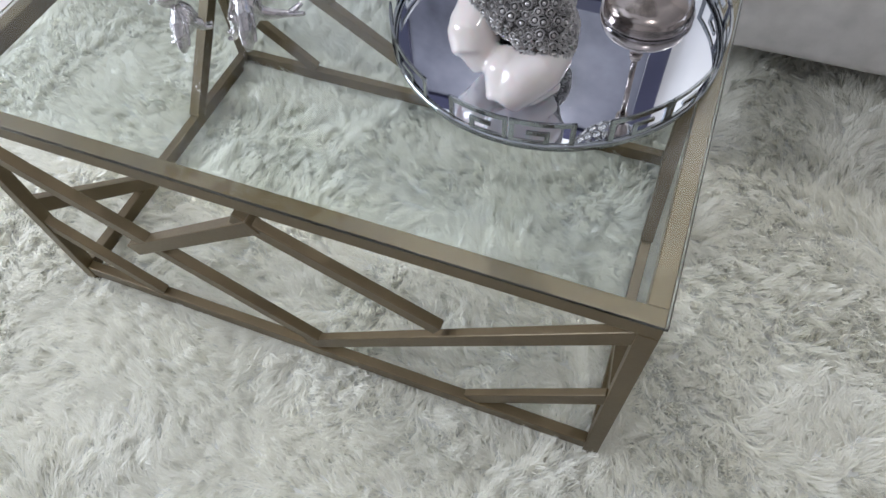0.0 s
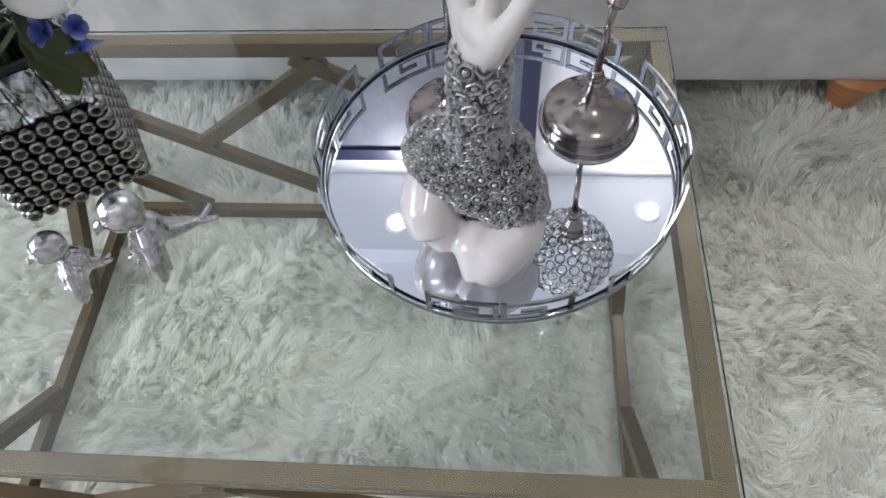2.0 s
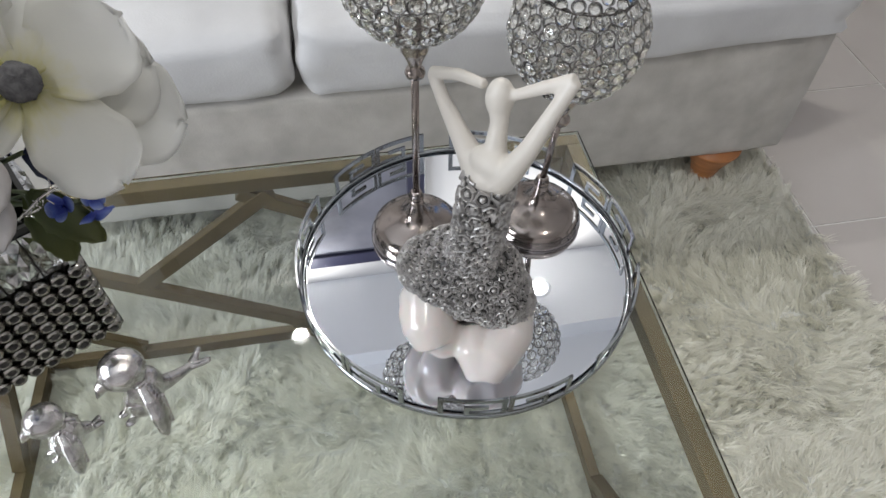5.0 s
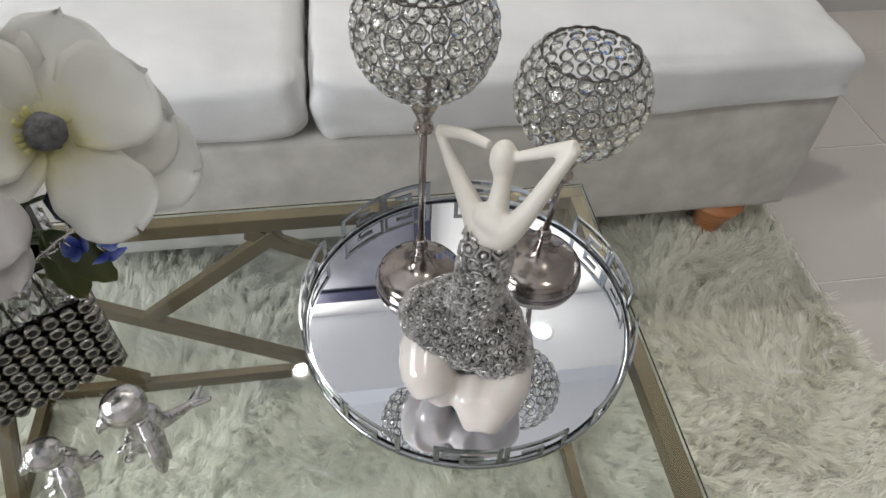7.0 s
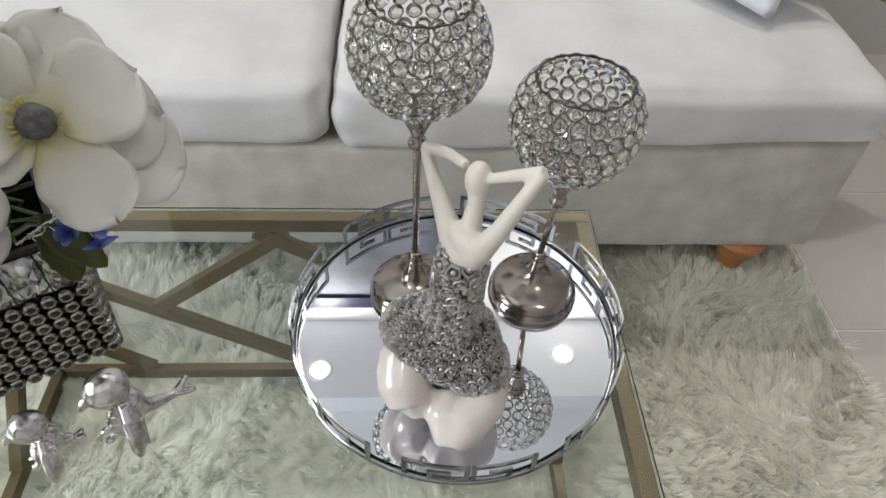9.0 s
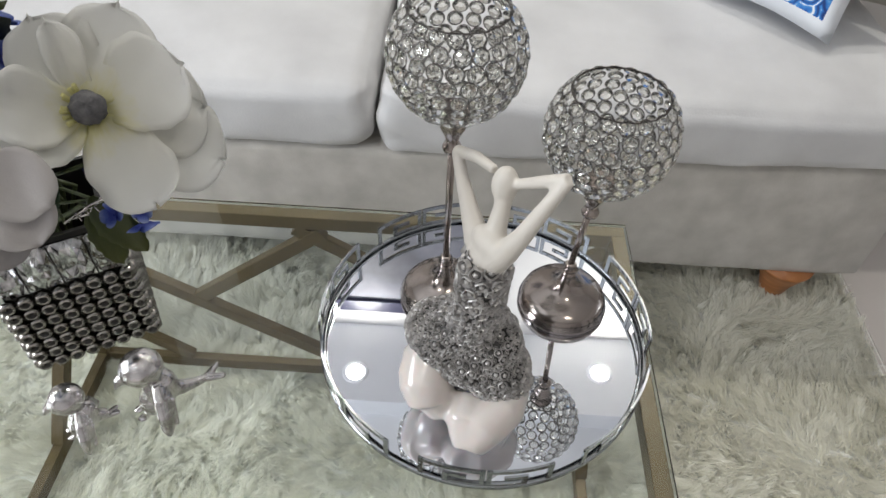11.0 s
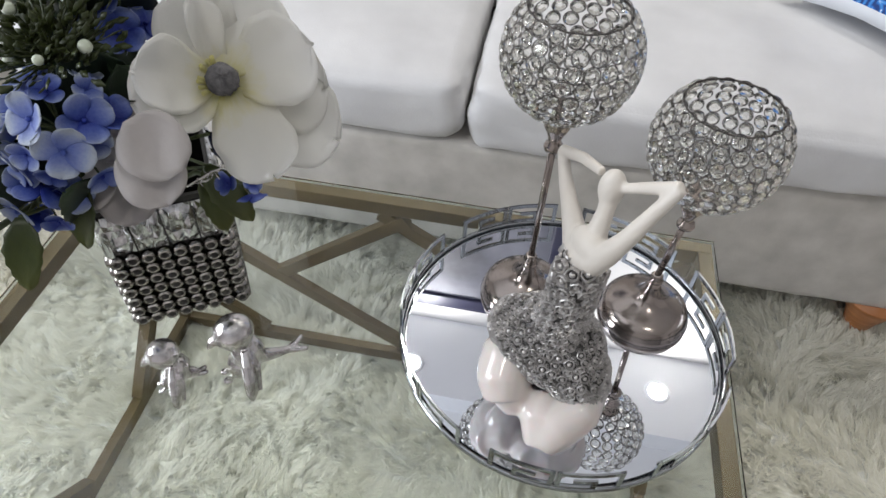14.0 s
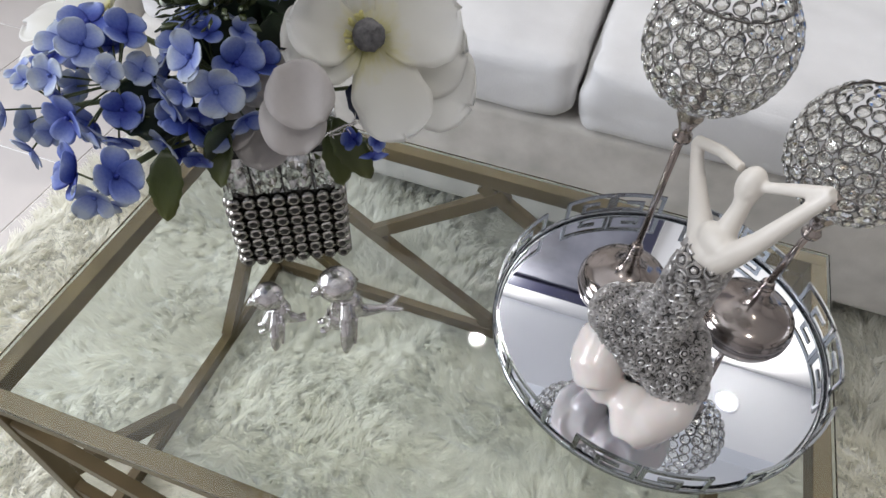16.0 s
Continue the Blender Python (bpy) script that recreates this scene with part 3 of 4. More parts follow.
# ---- crystal ball candle holders ----
def crystal_mesh():
    """A round faceted crystal, flat table towards +z."""
    bm = bmesh.new()
    rows = []
    for r, z, off in ((0.42, 0.46, 0.0), (0.80, 0.26, 0.5), (1.0, 0.0, 0.0), (0.70, -0.3, 0.5)):
        rows.append([bm.verts.new((r * math.cos(math.pi * (k + off) / 4), r * math.sin(math.pi * (k + off) / 4), z)) for k in range(8)])
    for a, b, s in ((rows[0], rows[1], 0), (rows[1], rows[2], 1), (rows[2], rows[3], 0)):
        for k in range(8):
            if s == 0:
                bm.faces.new((a[k], b[k], a[(k + 1) % 8]))
                bm.faces.new((b[k], b[(k + 1) % 8], a[(k + 1) % 8]))
            else:
                bm.faces.new((a[k], b[k], b[(k + 1) % 8]))
                bm.faces.new((a[k], b[(k + 1) % 8], a[(k + 1) % 8]))
    bm.faces.new(rows[0])
    bm.faces.new(rows[3][::-1])
    bmesh.ops.recalc_face_normals(bm, faces=bm.faces)
    me = bpy.data.meshes.new("crystal")
    bm.to_mesh(me)
    bm.free()
    me.materials.append(M_CRYSTAL)
    return me


CRYSTAL = crystal_mesh()
WIRE_RING = bpy.data.meshes.new("wire_ring")
ring_bm = torus(bmesh.new(), 0.0080, 0.00052, 14, 4)
ring_bm.to_mesh(WIRE_RING)
ring_bm.free()
WIRE_RING.materials.append(M_WIRE)


def candle_holder(x, y, ball_z, radius, lean, label):
    t = thing("candle_holder", (x, y, TRAY_TOP), label, "candle holder", "crystal candle holders")
    at = Matrix.Translation((x, y, TRAY_TOP))
    part("base", lathe(bmesh.new(), [(0.052, 0.0), (0.0555, 0.002), (0.0565, 0.006), (0.0550, 0.010), (0.0545, 0.012), (0.0532, 0.017), (0.0490, 0.0230), (0.0420, 0.0275), (0.0330, 0.0310),
                                     (0.0240, 0.0350), (0.0165, 0.0410), (0.0120, 0.0490), (0.0090, 0.0600), (0.0075, 0.0700)], 56, at @ Matrix.Diagonal((1.06, 1.06, 1.0, 1))), M_NICKEL, t, "domed smoked nickel base", True)
    z0, z1 = TRAY_TOP + 0.069, ball_z - radius
    part("collar", lathe(bmesh.new(), [(0.0075, -0.003), (0.0095, 0.0), (0.0095, 0.003), (0.006, 0.006), (0.008, 0.009), (0.005, 0.013)], 24, Matrix.Translation((x, y, z0))), M_NICKEL, t)
    top = Vector((x + lean[0], y + lean[1], z1 - 0.026))
    part("stem", tube(bmesh.new(), [(x, y, z0 + 0.006), top], 0.0042, 16), M_NICKEL, t)
    part("cup", lathe(bmesh.new(), [(0.004, -0.024), (0.0095, -0.022), (0.0108, -0.018), (0.0095, -0.014), (0.0062, -0.011), (0.0085, -0.003), (0.0126, 0.006), (0.0140, 0.009), (0.0134, 0.012), (0.0158, 0.024), (0.0175, 0.027), (0.0165, 0.033)], 24,
                      Matrix.Translation(top)), M_NICKEL, t)
    c = Vector((x + lean[0], y + lean[1], ball_z))
    shade = part("crystal_ball", torus(bmesh.new(), radius * 0.715, 0.0011, 48, 6, Matrix.Translation(c + Vector((0, 0, radius * 0.70)))), M_WIRE, t, "open ball of round clear crystals in dark wire rings")
    size, rows = 0.0086, 10
    rnd = random.Random(int(ball_z * 1000))
    for i in range(rows):
        lat = -1.30 + (0.70 + 1.30) * i / (rows - 1)
        count = max(4, round(2 * math.pi * radius * math.cos(lat) / (2 * size * 1.05)))
        for k in range(count):
            lon = 2 * math.pi * (k + 0.5 * (i % 2)) / count + rnd.uniform(-0.02, 0.02)
            n = Vector((math.cos(lat) * math.cos(lon), math.cos(lat) * math.sin(lon), math.sin(lat)))
            m = aim(c + n * radius, n, rnd.uniform(0, 6))
            s = size * rnd.uniform(0.88, 0.95)
            piece("crystal", CRYSTAL, shade, m @ Matrix.Diagonal((s, s, s * 0.85, 1)))
            piece("wire_ring", WIRE_RING, shade, m)
    return t


candle_holder(-0.275, 0.437, 0.836, 0.0665, (0.0, -0.015), "taller crystal ball candle holder with a smoked nickel foot")
candle_holder(-0.114, 0.437, 0.753, 0.0685, (0.004, -0.012), "shorter crystal ball candle holder with a smoked nickel foot")


# ---- figurine ----
def remeshed(bm, voxel, rounds):
    """The skin round overlapping solids, as one smooth bmesh."""
    me = bpy.data.meshes.new("solid")
    bm.to_mesh(me)
    bm.free()
    ob = bpy.data.objects.new("solid", me)
    scene.collection.objects.link(ob)
    r = ob.modifiers.new("skin", "REMESH")
    r.mode, r.voxel_size = "VOXEL", voxel
    s = ob.modifiers.new("smooth", "SMOOTH")
    s.factor, s.iterations = 0.5, rounds
    dg = bpy.context.evaluated_depsgraph_get()
    done = bpy.data.meshes.new_from_object(ob.evaluated_get(dg))
    bpy.data.objects.remove(ob)
    out = bmesh.new()
    out.from_mesh(done)
    for f in out.faces:
        f.smooth = True
    return out


def figurine():
    z0 = TRAY_TOP
    skin = bmesh.new()
    # folded legs: two knees pressed side by side, shins tucked under
    tube(skin, [(-0.268, 0.300, 0.535), (-0.286, 0.274, 0.534), (-0.288, 0.252, 0.522), (-0.283, 0.237, 0.508)], [0.034, 0.0335, 0.031, 0.024], 20)
    tube(skin, [(-0.292, 0.270, 0.530), (-0.276, 0.246, 0.508), (-0.266, 0.236, 0.492)], [0.026, 0.025, 0.016], 18)
    ball(skin, (-0.300, 0.264, 0.530), (0.020, 0.021, 0.020))
    tube(skin, [(-0.280, 0.252, 0.512), (-0.276, 0.262, 0.488), (-0.268, 0.280, 0.473)], [0.024, 0.021, 0.015], 16)
    tube(skin, [(-0.192, 0.262, 0.520), (-0.200, 0.238, 0.512), (-0.222, 0.222, 0.499), (-0.236, 0.204, 0.479)], [0.023, 0.026, 0.029, 0.019], 20)
    tube(skin, [(-0.238, 0.250, 0.508), (-0.241, 0.226, 0.501), (-0.237, 0.204, 0.480)], [0.024, 0.024, 0.018], 18)
    ball(skin, (-0.193, 0.248, 0.514), (0.017, 0.020, 0.019))
    tube(skin, [(-0.234, 0.216, 0.484), (-0.212, 0.236, 0.478), (-0.190, 0.262, 0.474)], [0.018, 0.020, 0.015], 16)
    legs = remeshed(skin, 0.0022, 26)
    skin = bmesh.new()
    # bare back that runs on into the raised arms, neck and head
    turn = Matrix.Rotation(math.atan2(-0.8, 0.6), 3, "Z")
    ball(skin, (-0.237, 0.256, 0.733), (0.0215, 0.0165, 0.020), turn)
    ball(skin, (-0.234, 0.257, 0.750), (0.0225, 0.0145, 0.016), turn)
    tube(skin, [(-0.234, 0.258, 0.745), (-0.231, 0.264, 0.764), (-0.228, 0.271, 0.780), (-0.227, 0.276, 0.792)], [0.0145, 0.0095, 0.0078, 0.0085], 16)
    ball(skin, (-0.227, 0.279, 0.800), (0.0120, 0.0125, 0.0185))
    tube(skin, [(-0.243, 0.264, 0.730), (-0.249, 0.281, 0.744), (-0.256, 0.303, 0.754), (-0.263, 0.328, 0.764), (-0.269, 0.351, 0.777)], [0.0135, 0.0112, 0.0085, 0.0068, 0.0058], 14)
    tube(skin, [(-0.269, 0.351, 0.777), (-0.251, 0.320, 0.795), (-0.236, 0.294, 0.803)], [0.0060, 0.0056, 0.0046], 12)
    tube(skin, [(-0.231, 0.248, 0.738), (-0.222, 0.242, 0.757), (-0.211, 0.240, 0.779), (-0.197, 0.241, 0.810), (-0.183, 0.242, 0.840)], [0.0135, 0.0112, 0.0085, 0.0068, 0.0058], 14)
    tube(skin, [(-0.183, 0.242, 0.840), (-0.200, 0.257, 0.824), (-0.219, 0.273, 0.806)], [0.0060, 0.0056, 0.0046], 12)
    torso = remeshed(skin, 0.0017, 9)
    # dress: slim bodice over a full skirt, rounded at both hips
    dress = bmesh.new()
    ball(dress, (-0.246, 0.304, 0.553), (0.060, 0.046, 0.046))
    ball(dress, (-0.283, 0.298, 0.568), (0.030, 0.034, 0.030))
    ball(dress, (-0.264, 0.286, 0.570), (0.040, 0.038, 0.037))
    ball(dress, (-0.252, 0.282, 0.588), (0.036, 0.034, 0.030))
    ball(dress, (-0.222, 0.276, 0.576), (0.036, 0.036, 0.030))
    ball(dress, (-0.240, 0.270, 0.560), (0.038, 0.034, 0.036))
    ball(dress, (-0.212, 0.266, 0.546), (0.037, 0.036, 0.037))
    ball(dress, (-0.196, 0.262, 0.532), (0.024, 0.026, 0.026))
    ball(dress, (-0.232, 0.315, 0.500), (0.052, 0.046, 0.042))
    tube(dress, [(-0.243, 0.280, 0.590), (-0.240, 0.274, 0.622), (-0.239, 0.267, 0.652), (-0.238, 0.261, 0.690), (-0.237, 0.257, 0.722), (-0.237, 0.255, 0.737)], [0.033, 0.0275, 0.0245, 0.0235, 0.0235, 0.0220], 20, flat=0.92)
    gown = remeshed(dress, 0.0032, 9)
    gown.faces.ensure_lookup_table()
    rnd = random.Random(5)
    areas = [f.calc_area() for f in gown.faces]
    spots, cells = [], {}
    faces = rnd.choices(list(range(len(areas))), areas, k=40000)
    for fi in faces:
        f = gown.faces[fi]
        w = [rnd.random() + 0.05 for _ in f.verts]
        p = sum((v.co * a for v, a in zip(f.verts, w)), Vector()) / sum(w)
        if p.z < z0 + 0.006:
            continue
        gap = 0.0116 if p.z > 0.655 else 0.0092
        key = (int(p.x / 0.011), int(p.y / 0.011), int(p.z / 0.011))
        near = (q for dx in (-1, 0, 1) for dy in (-1, 0, 1) for dz in (-1, 0, 1) for q in cells.get((key[0] + dx, key[1] + dy, key[2] + dz), ()))
        if any((q - p).length < gap for q in near):
            continue
        cells.setdefault(key, []).append(p.copy())
        spots.append((p.copy(), f.normal.copy(), gap))
    for fi in rnd.choices(list(range(len(areas))), areas, k=40000):
        f = gown.faces[fi]
        p = f.calc_center_median()
        if p.z < z0 + 0.006:
            continue
        key = (int(p.x / 0.011), int(p.y / 0.011), int(p.z / 0.011))
        near = (q for dx in (-1, 0, 1) for dy in (-1, 0, 1) for dz in (-1, 0, 1) for q in cells.get((key[0] + dx, key[1] + dy, key[2] + dz), ()))
        if any((q - p).length < (0.0070 if p.z > 0.655 else 0.0056) for q in near):
            continue
        cells.setdefault(key, []).append(p.copy())
        spots.append((p.copy(), f.normal.copy(), 0.0048))
    joined = bmesh.new()
    tmp = bpy.data.meshes.new("tmp")
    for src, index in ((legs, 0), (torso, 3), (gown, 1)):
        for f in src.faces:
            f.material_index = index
        src.to_mesh(tmp)
        src.free()
        joined.from_mesh(tmp)
    for f in joined.faces:
        f.smooth = True
    for p, n, gap in spots:
        m = aim(p + n * rnd.uniform(0.0, 0.0012), n, rnd.uniform(0, 6))
        r = gap * 0.57 * rnd.uniform(0.90, 1.08)
        bm_rows = []
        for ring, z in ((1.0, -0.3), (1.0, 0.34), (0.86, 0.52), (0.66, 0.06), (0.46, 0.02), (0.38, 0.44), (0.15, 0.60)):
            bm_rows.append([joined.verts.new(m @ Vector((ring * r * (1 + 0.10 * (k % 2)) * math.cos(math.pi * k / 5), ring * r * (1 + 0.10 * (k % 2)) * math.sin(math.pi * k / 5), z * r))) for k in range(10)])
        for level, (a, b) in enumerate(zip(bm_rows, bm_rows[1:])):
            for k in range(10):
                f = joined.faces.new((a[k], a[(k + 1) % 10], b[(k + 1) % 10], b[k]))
                # level 3 is the groove: its shade is painted with the dark ground
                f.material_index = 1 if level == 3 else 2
        joined.faces.new(bm_rows[-1]).material_index = 2
    ob = link_mesh("figurine", joined, [M_CERAMIC, M_GOWN_SHADE, M_DRESS, M_MATT])
    return tagged(ob, "white ceramic seated figurine in a silver rosette dress on the tray", "figurine")


figurine()


# ---- chrome birds ----
def bird(name, at, heading, s, label, tail, fork):
    """A small polished bird: round head on a thin neck, upright body, drooping wings and a forked tail."""
    bm = bmesh.new()
    ball(bm, (0.0085, 0, 0.0945), (0.0230, 0.0220, 0.0220), None, 28, 18)
    tube(bm, [(0.024, 0, 0.095), (0.034, 0, 0.089), (0.041, 0, 0.080)], [0.0085, 0.0060, 0.0012], 12)
    tube(bm, [(0.005, 0, 0.082), (0.002, 0, 0.072), (0.0, 0, 0.060)], [0.0105, 0.0105, 0.014], 14)
    ball(bm, (0.001, 0, 0.045), (0.0205, 0.0180, 0.0300), Matrix.Rotation(radians(-14), 3, "Y"), 24, 14)
    ball(bm, (0.010, 0, 0.032), (0.0175, 0.0185, 0.0220))
    # the wing on one side droops to the table, the other lies folded
    tube(bm, [(0.002, 0.009, 0.066), (0.003, 0.021, 0.054), (0.006, 0.031, 0.038), (0.010, 0.038, 0.022), (0.012, 0.042, 0.013)], [0.0095, 0.0140, 0.0142, 0.0105, 0.0040], 16, flat=0.6)
    for k in range(3):
        tube(bm, [(0.012 - 0.009 * k, 0.024, 0.056 - 0.002 * k), (0.016 - 0.008 * k, 0.039, 0.026 - 0.002 * k)], [0.0030, 0.0020], 8)
    tube(bm, [(0.002, -0.010, 0.062), (-0.006, -0.019, 0.046), (-0.016, -0.021, 0.030)], [0.0080, 0.0100, 0.0050], 12, flat=0.6)
    for sgn in (-1, 1):
        tube(bm, [(0.014, -0.006 + sgn * 0.006, 0.026), (0.024, -0.010 + sgn * 0.007, 0.010), (0.029, -0.012 + sgn * 0.007, 0.002)], [0.0070, 0.0052, 0.0034], 10)
        ball(bm, (0.030, -0.012 + sgn * 0.007, 0.0025), (0.0075, 0.0052, 0.0026))
    end = -0.042 - tail
    tube(bm, [(-0.006, 0, 0.040), (-0.020, 0, 0.031), (-0.032 - tail * 0.5, -0.002, 0.024), (end, -0.004, 0.020)], [0.0150, 0.0110, 0.0078, 0.0058], 14, flat=0.8)
    for sgn in (-1, 1):
        tube(bm, [(end + 0.004, -0.004, 0.020), (end - 0.010, -0.004 + sgn * 0.006 * fork, 0.021), (end - 0.019, -0.004 + sgn * 0.011 * fork, 0.023)], [0.0056, 0.0062, 0.0042], 12, flat=0.7)
    bm = remeshed(bm, 0.0012, 2)
    for v in bm.verts:
        v.co *= s
        v.co.z = max(v.co.z, 0.0)
    ob = link_mesh(name, bm, M_BIRD, True)
    ob.matrix_basis = pose(*at, 0, 0, heading)
    return tagged(ob, label, "ornament", "chrome birds")


bird("bird_ornament", (-0.590, 0.243, TH), 218, 1.0, "polished chrome bird with a long tail on the glass", 0.008, 1.0)
bird("bird_ornament", (-0.666, 0.209, TH), 214, 0.80, "smaller polished chrome bird on the glass", -0.022, 0.5)

# ---- vase ----
VA = math.atan2(0.074, 0.126)
VW, VH = 0.145, 0.194
corner_l, corner_r = Vector((-0.766, 0.282, TH)), Vector((-0.640, 0.356, TH))
ex = (corner_r - corner_l).normalized()
ey = Vector((-ex.y, ex.x, 0))
VC = (corner_l + corner_r) / 2 + ey * VW / 2
vase = thing("vase", VC, "square vase faced with silvered glass beads and faceted crystals", "vase")
VM = Matrix((ex, ey, Vector((0, 0, 1)))).transposed().to_4x4()
VM.translation = VC
core = bmesh.new()
half = VW / 2 - 0.007
for lo, hi in (((-half, -half, 0), (half, -half + 0.005, VH)), ((-half, half - 0.005, 0), (half, half, VH)), ((-half, -half + 0.005, 0), (-half + 0.005, half - 0.005, VH)),
               ((half - 0.005, -half + 0.005, 0), (half, half - 0.005, VH)), ((-half + 0.005, -half + 0.005, 0), (half - 0.005, half - 0.005, 0.006))):
    box(core, lo, hi, 0, VM)
part("body", core, M_VASE, vase, "dark square inner pot")


def bead_mesh():
    bm = bmesh.new()
    lathe(bm, [(1.0, -0.50), (1.06, 0.05), (0.98, 0.50), (0.76, 0.80), (0.52, 0.72), (0.38, 0.20)], 14)
    me = bpy.data.meshes.new("bead")
    bm.to_mesh(me)
    bm.free()
    me.materials.append(M_BEAD)
    me.materials.append(M_HOLE_SHADE)
    # inner wall and floor of the hole are painted dark as shade
    for k in range(4 * 14, 5 * 14):
        me.polygons[k].material_index = 1
    me.polygons[len(me.polygons) - 1].material_index = 1
    return me


def cut_crystal_mesh(seed):
    """A rectangular foiled crystal with a broken pattern of facets."""
    rnd = random.Random(seed)
    bm = bmesh.new()
    n = 6
    g = [[bm.verts.new(((2 * i / n - 1 + (rnd.uniform(-0.12, 0.12) if 0 < i < n else 0)), (2 * j / n - 1 + (rnd.uniform(-0.12, 0.12) if 0 < j < n else 0)),
                        0.12 if i in (0, n) or j in (0, n) else 0.38 + rnd.uniform(-0.16, 0.16))) for j in range(n + 1)] for i in range(n + 1)]
    for i in range(n):
        for j in range(n):
            a, b, c, d = g[i][j], g[i + 1][j], g[i + 1][j + 1], g[i][j + 1]
            for tri in ((a, b, c), (a, c, d)) if (i + j) % 2 else ((a, b, d), (b, c, d)):
                bm.faces.new(tri)
    rim = [g[i][0] for i in range(n + 1)] + [g[n][j] for j in range(1, n + 1)] + [g[i][n] for i in range(n - 1, -1, -1)] + [g[0][j] for j in range(n - 1, 0, -1)]
    low = [bm.verts.new((v.co.x, v.co.y, -0.3)) for v in rim]
    for k in range(len(rim)):
        q = (k + 1) % len(rim)
        bm.faces.new((rim[q], rim[k], low[k], low[q]))
    me = bpy.data.meshes.new("cut_crystal")
    bm.to_mesh(me)
    bm.free()
    me.materials.append(M_CUT)
    return me


BEAD, CUTS = bead_mesh(), [cut_crystal_mesh(k) for k in range(4)]
COLS, ROWS_B, PITCH_Z = 8, 7, 0.0180
pitch = VW / COLS
for side in range(4):
    turn = VM @ Matrix.Rotation(side * math.pi / 2, 4, "Z") @ Matrix.Translation((0, -VW / 2 + 0.004, 0)) @ Matrix.Rotation(math.pi / 2, 4, "X")
    for c in range(COLS):
        for r in range(ROWS_B):
            piece("bead", BEAD, vase, turn @ Matrix.Translation(((c - (COLS - 1) / 2) * pitch, 0.0085 + r * PITCH_Z, 0)) @ Matrix.Diagonal((pitch * 0.49, 0.0085, 0.0088, 1)))
    for c in range(4):
        piece("crystal", CUTS[(c + side) % 4], vase, turn @ Matrix.Translation(((c - 1.5) * VW / 4, 0.0085 + ROWS_B * PITCH_Z + 0.0225, -0.002)) @ Matrix.Diagonal((VW / 8.4, 0.0300, 0.015, 1)))
VASE_IN = Vector((VC.x, VC.y, TH + 0.03))


def stem_to(parent, head, bend=0.03, r=0.0026, seed=0):
    rnd = random.Random(seed)
    mouth = Vector((VC.x, VC.y, TH + VH)) + Vector((rnd.uniform(-0.035, 0.035), rnd.uniform(-0.035, 0.035), 0))
    low = VASE_IN + Vector((rnd.uniform(-0.03, 0.03), rnd.uniform(-0.03, 0.03), 0))
    head = Vector(head)
    pts = [low, mouth, mouth.lerp(head, 0.5) + Vector((0, 0, bend)), head]
    return part("stem", tube(bmesh.new(), pts, r, 8), M_STEM, parent)


# ---- magnolia ----
def magnolia(at, facing, spin, scale, petals, label):
    at = Vector(at)
    t = thing("magnolia", at, label, "flower", "flower arrangement")
    m = aim(at, facing, spin)
    stem_to(t, at - Vector(facing).normalized() * 0.012, 0.01, 0.0035, 3)
    normal = Vector(facing).normalized()
    for i, (tip, width, cup, curl, raise_) in enumerate(petals):
        root = at + (Vector(tip) - at).normalized() * 0.007 - normal * 0.003 * (i % 3)
        d = Vector(tip) - root
        x = d.normalized()
        z = (normal - x * normal.dot(x)).normalized()
        me = petal_mesh("petal", M_PETAL, 0.0008, length=d.length, width=width, cup=cup, curl=curl, tip=0.38, nu=19, nv=13, wave=0.032, seed=i, blunt=0.5, ruffle=0.035)
        pm = Matrix((x, z.cross(x), z)).transposed().to_4x4()
        pm.translation = root
        piece("petal", me, t, pm @ Matrix.Rotation(math.atan(curl), 4, "Y") @ Matrix.Rotation(radians(raise_), 4, "X"))
    heart = bmesh.new()
    ball(heart, (0, 0, 0.012 * scale), (0.0145 * scale, 0.0145 * scale, 0.0135 * scale), None, 24, 14)
    rnd = random.Random(4)
    for v in heart.verts:
        v.co *= 1 + rnd.uniform(-0.07, 0.07)
    heart.transform(m)
    part("heart", heart, M_STAMEN, t, "dark grey pollen heart", True)
    crumbs = bmesh.new()
    for k in range(12):
        a = rnd.uniform(2.2, 4.2)
        tube(crumbs, [(0.012 * math.cos(a) * scale, 0.012 * math.sin(a) * scale, 0.004), (0.021 * math.cos(a) * scale, 0.021 * math.sin(a) * scale, 0.008 + rnd.uniform(0, 0.006))], [0.0012, 0.0018], 6)
    crumbs.transform(m)
    part("stamen_tuft", crumbs, M_PETAL, t, "pale yellow stamens")
    return t


MAGNOLIA_PETALS = [((-0.484, 0.312, 0.836), 0.084, -0.06, -0.03, 0), ((-0.489, 0.304, 0.882), 0.080, 0.04, 0.02, -4), ((-0.470, 0.290, 0.800), 0.080, -0.05, -0.03, 4),
                   ((-0.540, 0.333, 0.914), 0.068, 0.12, 0.08, -3), ((-0.597, 0.305, 0.914), 0.066, 0.16, 0.12, 4), ((-0.603, 0.218, 0.866), 0.072, 0.22, 0.16, 4),
                   ((-0.508, 0.234, 0.796), 0.066, 0.02, 0.0, 4), ((-0.597, 0.222, 0.892), 0.058, 0.42, 0.24, -6), ((-0.582, 0.296, 0.916), 0.028, 0.75, 0.16, 12)]
magnolia((-0.556, 0.272, 0.856), (0.30, -0.62, 0.72), radians(-28), 0.92, MAGNOLIA_PETALS, "large cream magnolia with a dark grey heart")

